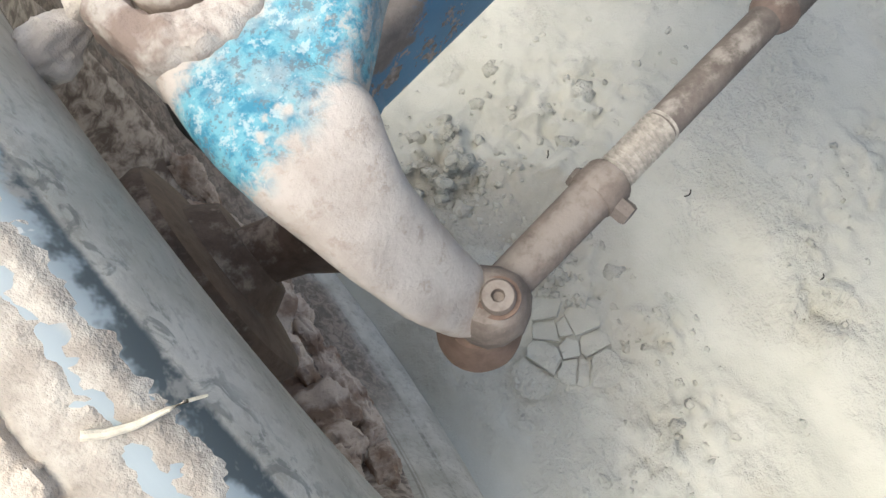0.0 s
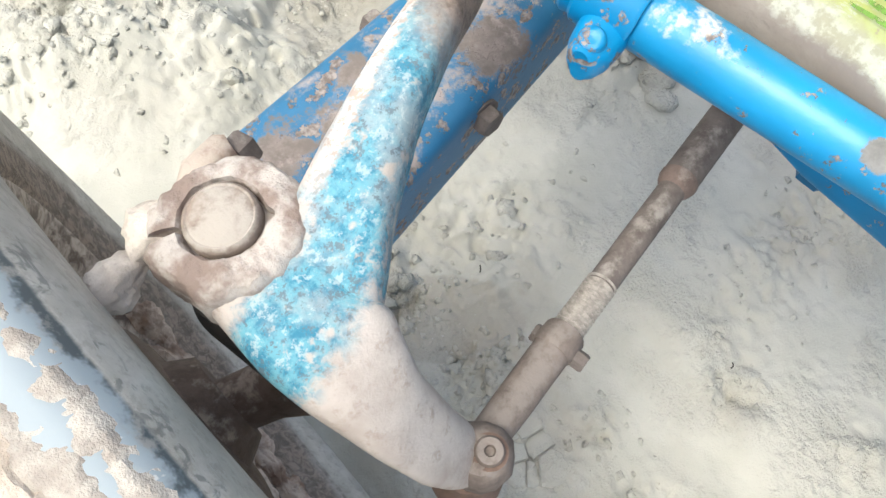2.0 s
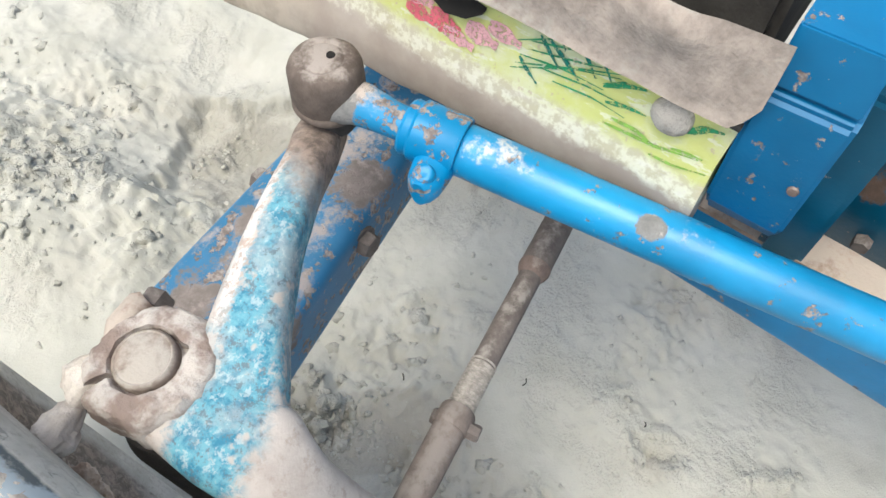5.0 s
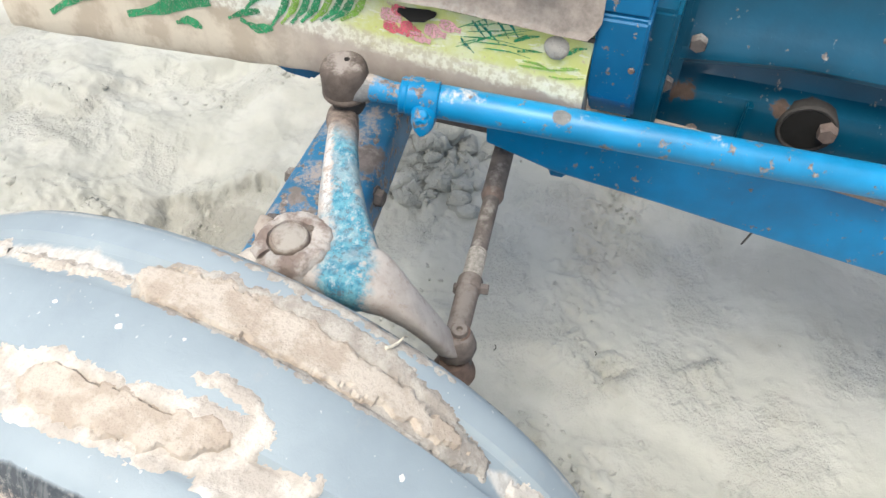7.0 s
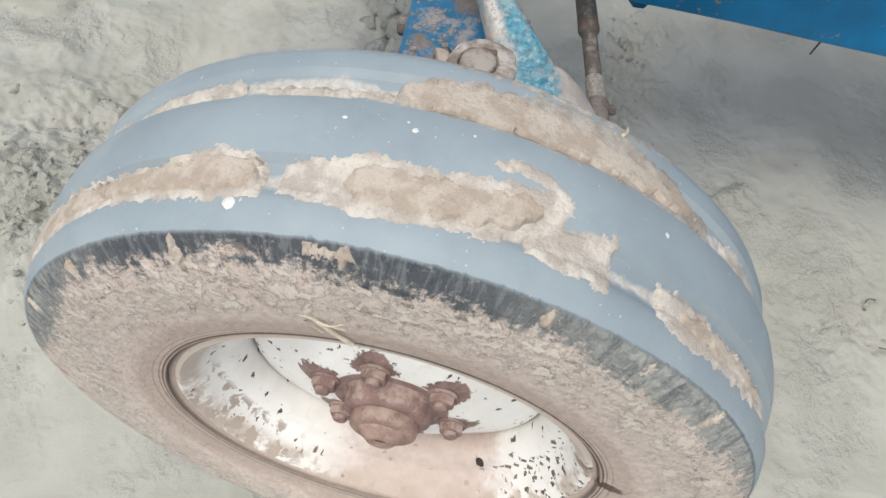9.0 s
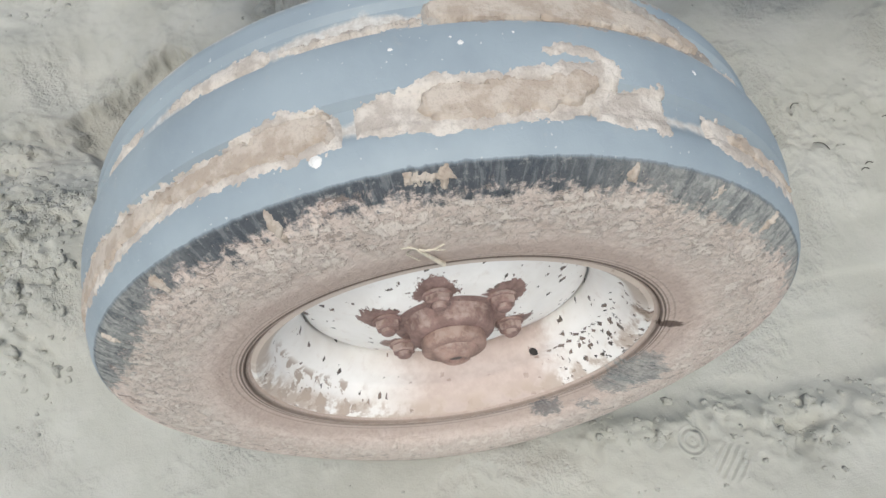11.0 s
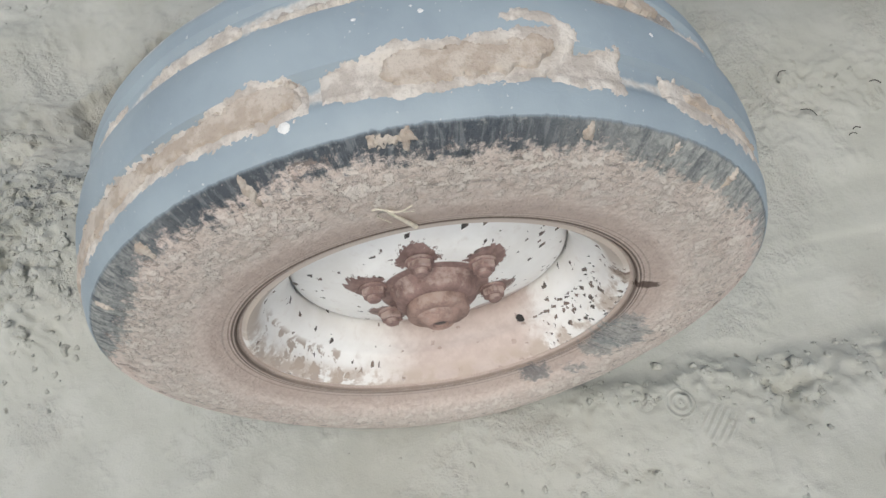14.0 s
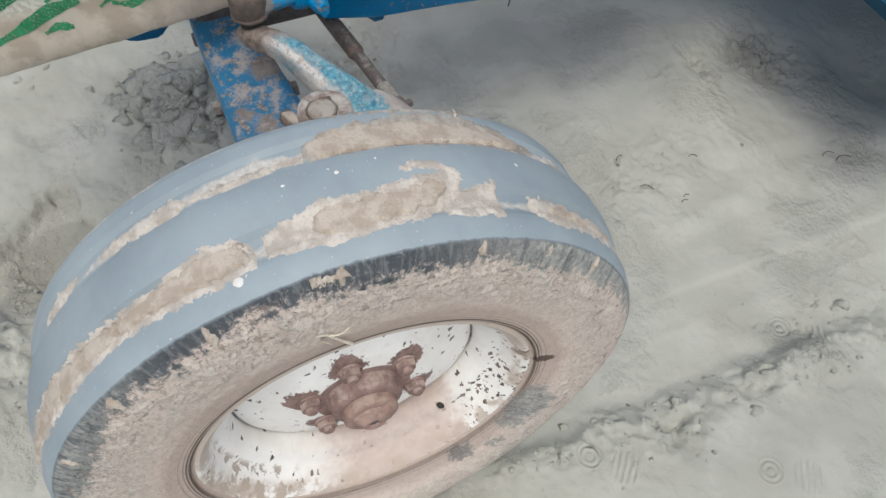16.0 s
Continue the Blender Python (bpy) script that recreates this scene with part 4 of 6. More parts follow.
def tyre_side(ob_bm):
    """A slight unevenness, and scuffed lugs round the outer shoulder."""
    for v in ob_bm.verts:
        r = math.hypot(v.co.y, v.co.z)
        if r > 0.24:
            a = math.atan2(v.co.z, v.co.y)
            d = 0.0004 * noise.noise(Vector((a * 5, r * 20, v.co.x * 20)))
            if v.co.x < 0.004 and 0.345 < r < 0.366:
                d -= 0.0018 * abs(noise.noise(Vector((a * 55, r * 30, 2))))
            k = 1 + d / r
            low = abs((a + math.pi / 2 + math.pi) % (2 * math.pi) - math.pi)
            load = math.exp(-(low / (1.25 if v.co.x > 0.09 else 0.75)) ** 2) * smooth(0.24, 0.31, r) * (1 - smooth(0.345, 0.375, r))
            v.co.x += load * (0.033 if v.co.x > 0.09 else -0.017)
            v.co.y *= k
            v.co.z *= k
    return ob_bm


tyre = part("tyre", tyre_side(lathe(TYRE, 360)), rubber, wheel)
ARC = [0.0]
for (x0, r0), (x1, r1) in zip(TYRE, TYRE[1:]):
    ARC.append(ARC[-1] + math.hypot(x1 - x0, r1 - r0))


FILLED = {0.030: 0.3735, 0.034: 0.3740, 0.045: 0.3752, 0.056: 0.3766, 0.118: 0.3782, 0.129: 0.3768, 0.146: 0.3756}


def tyre_point(s, a, lift, fill=0.0):
    """A point on the tyre, raised by lift; fill 1 bridges the grooves."""
    rs = [r + fill * (FILLED.get(x, r) - r) for x, r in TYRE]
    x, r = np.interp(s, ARC, [q[0] for q in TYRE]), np.interp(s, ARC, rs)
    x1, r1 = np.interp(s + 0.002, ARC, [q[0] for q in TYRE]), np.interp(s + 0.002, ARC, rs)
    d = math.hypot(x1 - x, r1 - r) or 1
    x, r = x - lift * (r1 - r) / d, r + lift * (x1 - x) / d
    return (x, r * math.cos(a), r * math.sin(a))


def arc_of_x(x):
    """The arc length on the tread at a place along the axle."""
    top = TYRE.index((-0.001, 0.3605))
    return float(np.interp(x, [q[0] for q in TYRE[top:37]], ARC[top:37]))


def mud_patch(chain, thick, material, name="mud_patch", label="", jag=0.007, seed=0.0, step=0.0017, grain=62, fill=0.0):
    """A cake of mud on the tyre: rows of (degrees round, arc along the section, half width)."""
    deg = [c[0] for c in chain]
    n_a = max(4, int(radians(deg[-1] - deg[0]) * 0.375 / step))
    lo, hi = min(c[1] - c[2] for c in chain) - 0.012, max(c[1] + c[2] for c in chain) + 0.012
    n_s = max(4, int((hi - lo) / step))
    bm = bmesh.new()
    grid = {}
    keep = {}
    for i in range(n_a + 1):
        d = deg[0] + (deg[-1] - deg[0]) * i / n_a
        mid, half = np.interp(d, deg, [c[1] for c in chain]), np.interp(d, deg, [c[2] for c in chain])
        for j in range(n_s + 1):
            s = lo + (hi - lo) * j / n_s
            q = Vector((radians(d) * 0.375 * grain, s * grain, seed))
            f = half - abs(s - mid) + jag * (noise.fractal(q, 0.55, 2.1, 5) - 0.1)
            end = radians(min(d - deg[0], deg[-1] - d)) * 0.375 + 0.6 * jag * noise.fractal(q * 1.3 + Vector((5, 5, 0)), 0.55, 2.1, 4)
            f = min(f, end)
            h = thick * min(1.0, max(-0.5, f / 0.004)) * (0.9 + 0.25 * noise.noise(q * 0.8))
            keep[i, j] = f
            grid[i, j] = tyre_point(s, radians(d), h, fill * min(1.0, max(0.0, f / 0.005)))
    made = {}
    for i in range(n_a):
        for j in range(n_s):
            corner = ((i, j), (i + 1, j), (i + 1, j + 1), (i, j + 1))
            if max(keep[c] for c in corner) > 0:
                vs = []
                for c in corner:
                    if c not in made:
                        made[c] = bm.verts.new(grid[c])
                    vs.append(made[c])
                bm.faces.new(vs)
    return part(name, bm, material, tyre, label)


def on_tread(rows):
    return [(d, arc_of_x(x), h) for d, x, h in rows]


CAKES = [  # thick tan cakes
    [(20, 0.040, 0.008), (28, 0.044, 0.013), (35, 0.040, 0.015), (43, 0.041, 0.016), (52, 0.042, 0.011), (58, 0.042, 0.010), (66, 0.041, 0.012), (71, 0.043, 0.016), (75, 0.044, 0.019), (78.5, 0.043, 0.016), (80, 0.038, 0.008)],
    [(88.5, 0.042, 0.003), (90.5, 0.045, 0.018), (94, 0.044, 0.020), (98, 0.045, 0.018), (103, 0.049, 0.017), (107, 0.055, 0.015), (109.5, 0.060, 0.009)],
    [(91.3, 0.134, 0.004), (92.5, 0.134, 0.013), (97, 0.134, 0.021), (107, 0.135, 0.021), (116, 0.134, 0.018), (126, 0.134, 0.012), (131, 0.134, 0.004)],
    [(128, 0.038, 0.006), (132, 0.036, 0.010), (140, 0.034, 0.010), (148, 0.036, 0.007)],
]
SMEARS = [  # thin pale crust round and between them
    [(20, 0.040, 0.013), (28, 0.045, 0.019), (35, 0.040, 0.021), (43, 0.042, 0.022), (58, 0.043, 0.016), (66, 0.041, 0.018), (74, 0.045, 0.024), (78, 0.043, 0.021), (80.5, 0.036, 0.012)],
    [(82, 0.043, 0.012), (84, 0.043, 0.017), (88, 0.044, 0.020), (91, 0.046, 0.027), (95, 0.045, 0.026), (98, 0.046, 0.024), (104, 0.050, 0.026), (109, 0.057, 0.022), (112, 0.064, 0.012)],
    [(103, 0.082, 0.003), (106, 0.086, 0.006), (109, 0.083, 0.007), (112, 0.070, 0.007), (112.6, 0.066, 0.004)],
    [(108, 0.036, 0.013), (112, 0.040, 0.017), (114.8, 0.043, 0.021), (117.6, 0.045, 0.024), (118.3, 0.045, 0.023)],
    [(124.6, 0.038, 0.015), (128, 0.038, 0.018), (131, 0.036, 0.018), (138, 0.034, 0.016), (146, 0.036, 0.015), (156, 0.040, 0.010)],
    [(91.0, 0.134, 0.008), (92.5, 0.134, 0.016), (97, 0.134, 0.025), (107, 0.136, 0.027), (112, 0.138, 0.030), (118, 0.137, 0.029), (124, 0.136, 0.024), (128, 0.134, 0.018), (134, 0.134, 0.008)],
    [(137, 0.132, 0.006), (140, 0.134, 0.015), (147, 0.134, 0.013), (152, 0.134, 0.005)],
    [(56, 0.136, 0.004), (60, 0.136, 0.007), (65, 0.133, 0.010), (71, 0.132, 0.012), (72.4, 0.131, 0.006)],
    [(73.5, 0.130, 0.003), (80, 0.127, 0.007), (86, 0.128, 0.004), (91, 0.129, 0.006)],
    [(38, 0.136, 0.006), (44, 0.138, 0.009), (50, 0.138, 0.004)],
    [(96, 0.172, 0.003), (104, 0.173, 0.005), (112, 0.172, 0.004), (120, 0.173, 0.006), (126, 0.172, 0.003)],
]
for k, rows in enumerate(SMEARS):
    mud_patch(on_tread(rows), 0.0007 if k > 5 else 0.0016, mud_grey if k in (5, 10) else mud_pale, "mud_smear", "thin pale dried mud on the tread", seed=k * 3.1, jag=0.0045, fill=0.45, grain=120)
for k, rows in enumerate(CAKES):
    mud_patch(on_tread(rows), 0.0026, mud, label="caked tan mud in the tread groove", seed=k * 3.1 + 40, jag=0.006, fill=1.0)
for d, x, h in ((77.4, 0.020, 0.0045), (87.0, 0.093, 0.0018), (94.5, 0.091, 0.0022), (93.6, 0.098, 0.0012), (124.2, 0.089, 0.0018), (100.5, 0.100, 0.001)):
    w = h / 0.375 * 57.3
    mud_patch(on_tread([(d - w * 1.1, x, 0.0), (d - w * 0.9, x, h * 0.5), (d - w * 0.5, x, h * 0.86), (d, x, h), (d + w * 0.5, x, h * 0.86), (d + w * 0.9, x, h * 0.5), (d + w * 1.1, x, 0.0)]), 0.0012, dropping_white, "dropping", "small white speck on the tread", jag=0.0008, seed=d, step=0.0007, grain=300)
SHOULDER = ARC[TYRE.index((-0.001, 0.3605))]
for d, wide, long in ((51, 1.1, 0.012), (70.3, 0.9, 0.017), (87.5, 1.3, 0.006), (90.3, 2.0, 0.007), (113, 1.1, 0.009), (127, 0.9, 0.006), (33, 0.8, 0.010), (141, 0.9, 0.010)):
    mud_patch([(d - wide, SHOULDER - long * 0.7, 0.001), (d, SHOULDER - long * 0.8, long), (d + wide, SHOULDER - long * 0.6, 0.002)], 0.0028, mud, "mud_drip", jag=0.006, seed=d, step=0.0013, grain=140)

RIM = [(0.162, 0.204), (0.176, 0.213), (0.184, 0.222), (0.189, 0.230), (0.187, 0.234), (0.181, 0.231), (0.172, 0.218), (0.160, 0.203), (0.130, 0.199), (0.114, 0.182), (0.085, 0.178), (0.072, 0.181), (0.064, 0.198), (0.048, 0.203),
       (0.036, 0.2165), (0.0285, 0.2225), (0.0235, 0.2225), (0.0215, 0.216), (0.029, 0.207), (0.043, 0.199), (0.055, 0.196), (0.060, 0.190), (0.063, 0.180), (0.070, 0.173), (0.080, 0.170), (0.094, 0.168), (0.100, 0.170), (0.118, 0.176), (0.132, 0.193), (0.162, 0.204)]
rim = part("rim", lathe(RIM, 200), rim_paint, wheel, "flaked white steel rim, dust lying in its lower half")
DISC = [(0.1035, 0.1685), (0.0985, 0.1660), (0.0955, 0.1620), (0.092, 0.152), (0.083, 0.128), (0.075, 0.108), (0.068, 0.096), (0.065, 0.088), (0.0640, 0.030), (0.071, 0.030), (0.072, 0.090), (0.080, 0.106), (0.100, 0.155), (0.107, 0.169)]
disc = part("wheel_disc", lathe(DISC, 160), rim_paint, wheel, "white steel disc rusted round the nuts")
hole = bmesh.new()
bmesh.ops.create_uvsphere(hole, u_segments=20, v_segments=12, radius=0.0080)
hole.transform(Matrix.Translation((0.0690, 0.1815 * math.cos(radians(-126.5)), 0.1815 * math.sin(radians(-126.5)))))
part("valve_hole", hole, dark_steel_shade, rim, "dark valve hole")
HUB = [(0.043, 0.0), (0.043, 0.0395), (0.045, 0.0445), (0.048, 0.0475), (0.055, 0.0485), (0.061, 0.0500), (0.064, 0.0530), (0.067, 0.0540), (0.078, 0.0540), (0.078, 0.0)]
hub = part("hub", uneven(lathe(HUB, 72), 0.0010, 60), rust_hub, wheel, "dusty rust-brown cast hub")
part("hub_barrel", lathe([(0.070, 0.0), (0.070, 0.060), (0.100, 0.064), (0.128, 0.074), (0.146, 0.086), (0.160, 0.095), (0.172, 0.097), (0.179, 0.094), (0.182, 0.082), (0.184, 0.055), (0.205, 0.042), (0.205, 0)], 64), hub_rear, wheel, "dark brown dusty rear of the hub")
CAP = [(0.0220, 0.0), (0.0220, 0.0085), (0.0168, 0.0094), (0.0160, 0.0136), (0.0172, 0.0152), (0.0190, 0.0162), (0.0238, 0.0240), (0.0262, 0.0262), (0.0276, 0.0268), (0.0280, 0.0335), (0.0298, 0.0360), (0.0320, 0.0368), (0.0425, 0.0368), (0.0450, 0.0345), (0.0480, 0.0335)]
cap = part("hub_cap", uneven(lathe(CAP, 64), 0.0006, 70), rust_cap, wheel, "rusty stepped hub cap")
part("cap_plug", lathe([(0.0225, 0.0), (0.0225, 0.0075), (0.0205, 0.0080), (0.0205, 0.0)], 20), rust_dark, cap)
for k in range(6):
    a = radians(22 + 60 * k)
    y, z = 0.075 * math.cos(a), 0.075 * math.sin(a)
    nut = part("wheel_nut", uneven(hexagon((0.0625, y, z), (0.0, y, z), 0.0250, 0.0095), 0.0005, 90), rust_hub, wheel)
    part("washer", turned((0.0645, y, z), (0.0, y, z), [(0, 0), (0, 0.0165), (0.002, 0.0165), (0.0032, 0.0152), (0.0032, 0)], 28), rust_hub, nut)
    part("stud", uneven(turned((0.0535, y, z), (0.0, y, z), [(0, 0), (0, 0.0085), (0.0045, 0.0082), (0.0062, 0.0064), (0.0066, 0)], 20), 0.0005, 90), rust_hub, nut)

for ob in [o for o in wheel.children if o is not tyre]:
    ob.location.x = RIM_IN


def rim_lumps():
    """Rusty mud that has packed into the lower inside of the rim."""
    rng = random.Random(11)
    for k in range(12):
        a = radians(-150 + 10 * k + rng.uniform(-4, 4))
        bm = bmesh.new()
        bmesh.ops.create_icosphere(bm, subdivisions=4, radius=1)
        sx, sy, sz = rng.uniform(0.016, 0.034), rng.uniform(0.022, 0.042), rng.uniform(0.010, 0.024)
        for v in bm.verts:
            v.co *= 1 + 0.4 * noise.noise(v.co * 1.7 + Vector((k * 7, 0, 0))) + 0.13 * noise.fractal(v.co * 4.5 + Vector((k * 7, 0, 0)), 0.7, 2.1, 4)
            v.co = Vector((v.co.x * sx, v.co.y * sy, v.co.z * sz))
        bm.transform(Matrix.Translation((rng.uniform(0.128, 0.165), 0.188 * math.cos(a), 0.186 * math.sin(a))) @ Matrix.Rotation(a + math.pi / 2, 4, "X"))
        part("mud_lump", bm, mud_rust, rim, "crumbling rusty mud packed in the rim")
    # a crust that has run over the rim's inner lip
    for k in range(16):
        a = radians(-146 + 7.2 * k + rng.uniform(-2.5, 2.5))
        bm = bmesh.new()
        bmesh.ops.create_icosphere(bm, subdivisions=4, radius=1)
        sx, sy, sz = rng.uniform(0.012, 0.017), rng.uniform(0.020, 0.036), rng.uniform(0.006, 0.012)
        for v in bm.verts:
            v.co *= 1 + 0.35 * noise.noise(v.co * 1.6 + Vector((k * 5, 9, 0))) + 0.2 * noise.fractal(v.co * 4.0 + Vector((k * 5, 9, 0)), 0.7, 2.1, 4)
            v.co = Vector((v.co.x * sx, v.co.y * sy, v.co.z * sz))
        r = rng.uniform(0.212, 0.224)
        bm.transform(Matrix.Translation((rng.uniform(0.176, 0.184), r * math.cos(a), r * math.sin(a))) @ Matrix.Rotation(a + math.pi / 2, 4, "X"))
        part("mud_crust", bm, mud_rust, rim, "pale rusty mud crust on the rim's lip")


rim_lumps()


def build_straws():
    """Dry stalks: one spray caught at the tyre's bead, one curved blade across the tread's edge."""
    def stalk(parent, pts, r0, r1):
        sec = []
        for k, c in enumerate(pts):
            a, b = Vector(pts[max(0, k - 1)]), Vector(pts[min(len(pts) - 1, k + 1)])
            t = (b - a).normalized()
            u = t.orthogonal().normalized()
            r = r0 + (r1 - r0) * k / (len(pts) - 1)
            sec.append((c, u * r, t.cross(u) * r))
        return part("stalk", loft(sec, 8), straw_mat, parent)

    def side(r, d, lift=0.003):
        s = np.interp(r, [q[1] for q in TYRE[:12]], ARC[:12])
        return tyre_point(float(s), radians(d), lift)

    spray = thing("dry_straw", WHEEL, "dry pale straw spray caught beside the rim", "straw")
    stalk(spray, [side(0.236, 89.3), side(0.2572, 87.7), side(0.2734, 86.3), side(0.2855, 85.3)], 0.0022, 0.0010)
    stalk(spray, [side(0.2855, 85.3), side(0.292, 84.5), side(0.298, 83.3)], 0.0009, 0.0005)
    stalk(spray, [side(0.279, 86.0), side(0.2824, 88.1, 0.005), side(0.2855, 89.7)], 0.0008, 0.0005)
    stalk(spray, [side(0.2855, 85.3), side(0.287, 84.1, 0.005), side(0.2785, 83.6), side(0.2595, 85.2)], 0.0008, 0.0005)
    stalk(spray, [side(0.2829, 85.8), side(0.2825, 87.0, 0.005), side(0.2742, 89.8)], 0.0007, 0.0004)
    blade = thing("grass_stalk", WHEEL, "curved pale straw blade lying across the tread edge", "straw")
    pts = []
    for x, d, r in ((0.1600, 117.3, 0.3800), (0.1640, 117.8, 0.3785), (0.1697, 118.23, 0.3770), (0.1735, 118.4, 0.3752), (0.1772, 118.54, 0.3745), (0.1810, 118.8, 0.3712), (0.1846, 119.2, 0.3675)):
        pts.append((x, r * math.cos(radians(d)), r * math.sin(radians(d))))
    stalk(blade, pts, 0.0014, 0.0004)


build_straws()


def at(ob, bm):
    """From world space into a thing's own."""
    bm.transform(ob.matrix_world.inverted())
    return bm


UP = Vector((0, 0, 1))

# ---- front axle ----
axle = thing("front_axle", (0.55, 0.01, 0.44), "chipped blue steel front axle beam with rusty edges", "axle")


def beam_section(x):
    k = (x - 0.33) / 0.23
    lo, hi = -0.052 + 0.034 * k, 0.056 + 0.013 * k
    return lo, hi


AX = []
for x, drop in ((0.312, 0.004), (0.33, 0), (0.45, 0), (0.62, 0), (0.90, 0), (1.30, 0)):
    lo, hi = beam_section(min(x, 0.62))
    AX.append(((x, (lo + hi) / 2, 0.512 + drop), (0, (hi - lo) / 2, 0), (0, 0, 0.034 - drop)))
part("beam", at(axle, uneven(loft(AX, 40, 7.0), 0.0010, 25)), blue_axle, axle)
# the sleeve's near-black colour paints in the shadow behind the arm
sleeve = part("kingpin_sleeve", at(axle, turned((0.279, -0.048, 0.425), (0.279, -0.048, 1), [(0, 0.02), (0, 0.034), (0.006, 0.038), (0.150, 0.038), (0.166, 0.034), (0.172, 0.034), (0.172, 0.02)], 48)), dark_steel_shade, axle, "kingpin sleeve, coloured near-black for its shade")
part("sleeve_web", at(axle, loft([((0.285, -0.035, 0.505), (0, 0.036, 0), (0, 0, 0.045)), ((0.33, -0.005, 0.510), (0, 0.048, 0), (0, 0, 0.036))], 24, 4)), blue_axle, axle)
for (x, y, z), d in (((0.450, -0.033, 0.523), (0, -1, 0)), ((0.447, 0.062, 0.525), (0, 1, 0)), ((0.60, 0.064, 0.52), (0, 1, 0))):
    p0 = Vector((x, y, z))
    bolt = part("beam_bolt", at(axle, hexagon(p0, p0 + Vector(d), 0.018, 0.011)), rust_dark, axle)
    part("washer", at(axle, turned(p0 - Vector(d) * 0.004, p0 + Vector(d), [(0, 0), (0, 0.013), (0.006, 0.013), (0.006, 0)], 20)), rust_dark, bolt)
part("pivot_lug", at(axle, prism([(0.085, 0.60), (0.185, 0.60), (0.172, 0.560), (0.150, 0.546), (0.115, 0.543), (0.092, 0.565)], -0.615, -0.590, 0.004, Matrix(((0, -1, 0, 0), (1, 0, 0, 0), (0, 0, 1, 0), (0, 0, 0, 1))))), blue_deep, axle)

# ---- steering knuckle with its two-way arm ----
knuckle = thing("steering_knuckle", (0.279, -0.048, 0.35), "flaking pale blue steering arm clamped on a dusty kingpin", "steering arm")
SPINDLE = [((0.185, -0.005, 0.345), (0, 0.024, 0), (0, 0, 0.024)), ((0.225, -0.02, 0.348), (0, 0.026, 0), (0, 0, 0.027)), ((0.250, -0.036, 0.356), (0, 0.030, 0), (0, 0, 0.038)), ((0.272, -0.046, 0.366), (0, 0.033, 0), (0, 0, 0.052)), ((0.298, -0.048, 0.372), (0, 0.026, 0), (0, 0, 0.050)), ((0.308, -0.048, 0.372), (0, 0.012, 0), (0, 0, 0.030))]
part("spindle", at(knuckle, uneven(loft(SPINDLE, 28, 2.2), 0.0015, 40)), hub_rear, knuckle)
part("kingpin", at(knuckle, turned((0.279, -0.048, 0.36), (0.279, -0.048, 1), [(0, 0), (0, 0.0166), (0.2862, 0.0166), (0.2885, 0.0160), (0.2896, 0.0146), (0.2892, 0.0138), (0.2902, 0.012), (0.2910, 0)], 48)), dusty_iron, knuckle, "dusty round kingpin head")


def arm_body():
    low = [
        ((0.2790, -0.040, 0.624), (0.0295, 0, 0), (0, 0, 0.017)),
        ((0.2800, -0.070, 0.625), (0.0300, 0, 0), (0, 0, 0.0175)),
        ((0.2795, -0.092, 0.625), (0.0295, 0, 0), (0, 0, 0.0175)),
        ((0.2780, -0.107, 0.624), (0.0270, 0.002, 0), (0, 0.001, 0.0175)),
        ((0.2800, -0.120, 0.619), (0.0268, 0.003, 0), (0, -0.005, 0.0160)),
        ((0.2800, -0.134, 0.610), (0.0222, 0.005, 0), (0, -0.008, 0.0130)),
        ((0.2822, -0.150, 0.592), (0.0188, 0.008, 0), (0, -0.0095, 0.0090)),
        ((0.2875, -0.165, 0.562), (0.0165, 0.0085, 0), (0, -0.0098, 0.0055)),
        ((0.2935, -0.174, 0.537), (0.0152, 0.008, 0), (0, -0.0090, 0.0045)),
        ((0.2990, -0.181, 0.524), (0.0120, 0.006, 0), (0, -0.0060, 0.0040)),
    ]
    bm = loft(eased(low), 32, 2.9)
    d = Vector((0.155, 0.085, 0)).normalized()
    s = Vector((-d.y, d.x, 0))
    rows = ((0.262, -0.114, 0.612, 0.012, 0.014), (0.278, -0.102, 0.617, 0.0245, 0.0165), (0.300, -0.0875, 0.625, 0.0252, 0.0185), (0.325, -0.072, 0.631, 0.0215, 0.020), (0.360, -0.054, 0.636, 0.0170, 0.0195),
            (0.395, -0.038, 0.637, 0.0150, 0.0185), (0.425, -0.0235, 0.630, 0.0142, 0.0172), (0.447, -0.011, 0.623, 0.0155, 0.0155), (0.465, -0.002, 0.619, 0.0150, 0.0120), (0.477, 0.004, 0.617, 0.0105, 0.0085))
    return merged(bm, loft(eased([((x, y, z), s * w, UP * h) for x, y, z, w, h in rows]), 36, 3.0))


part("arm", at(knuckle, uneven(arm_body(), 0.0011, 45)), arm_paint, knuckle)

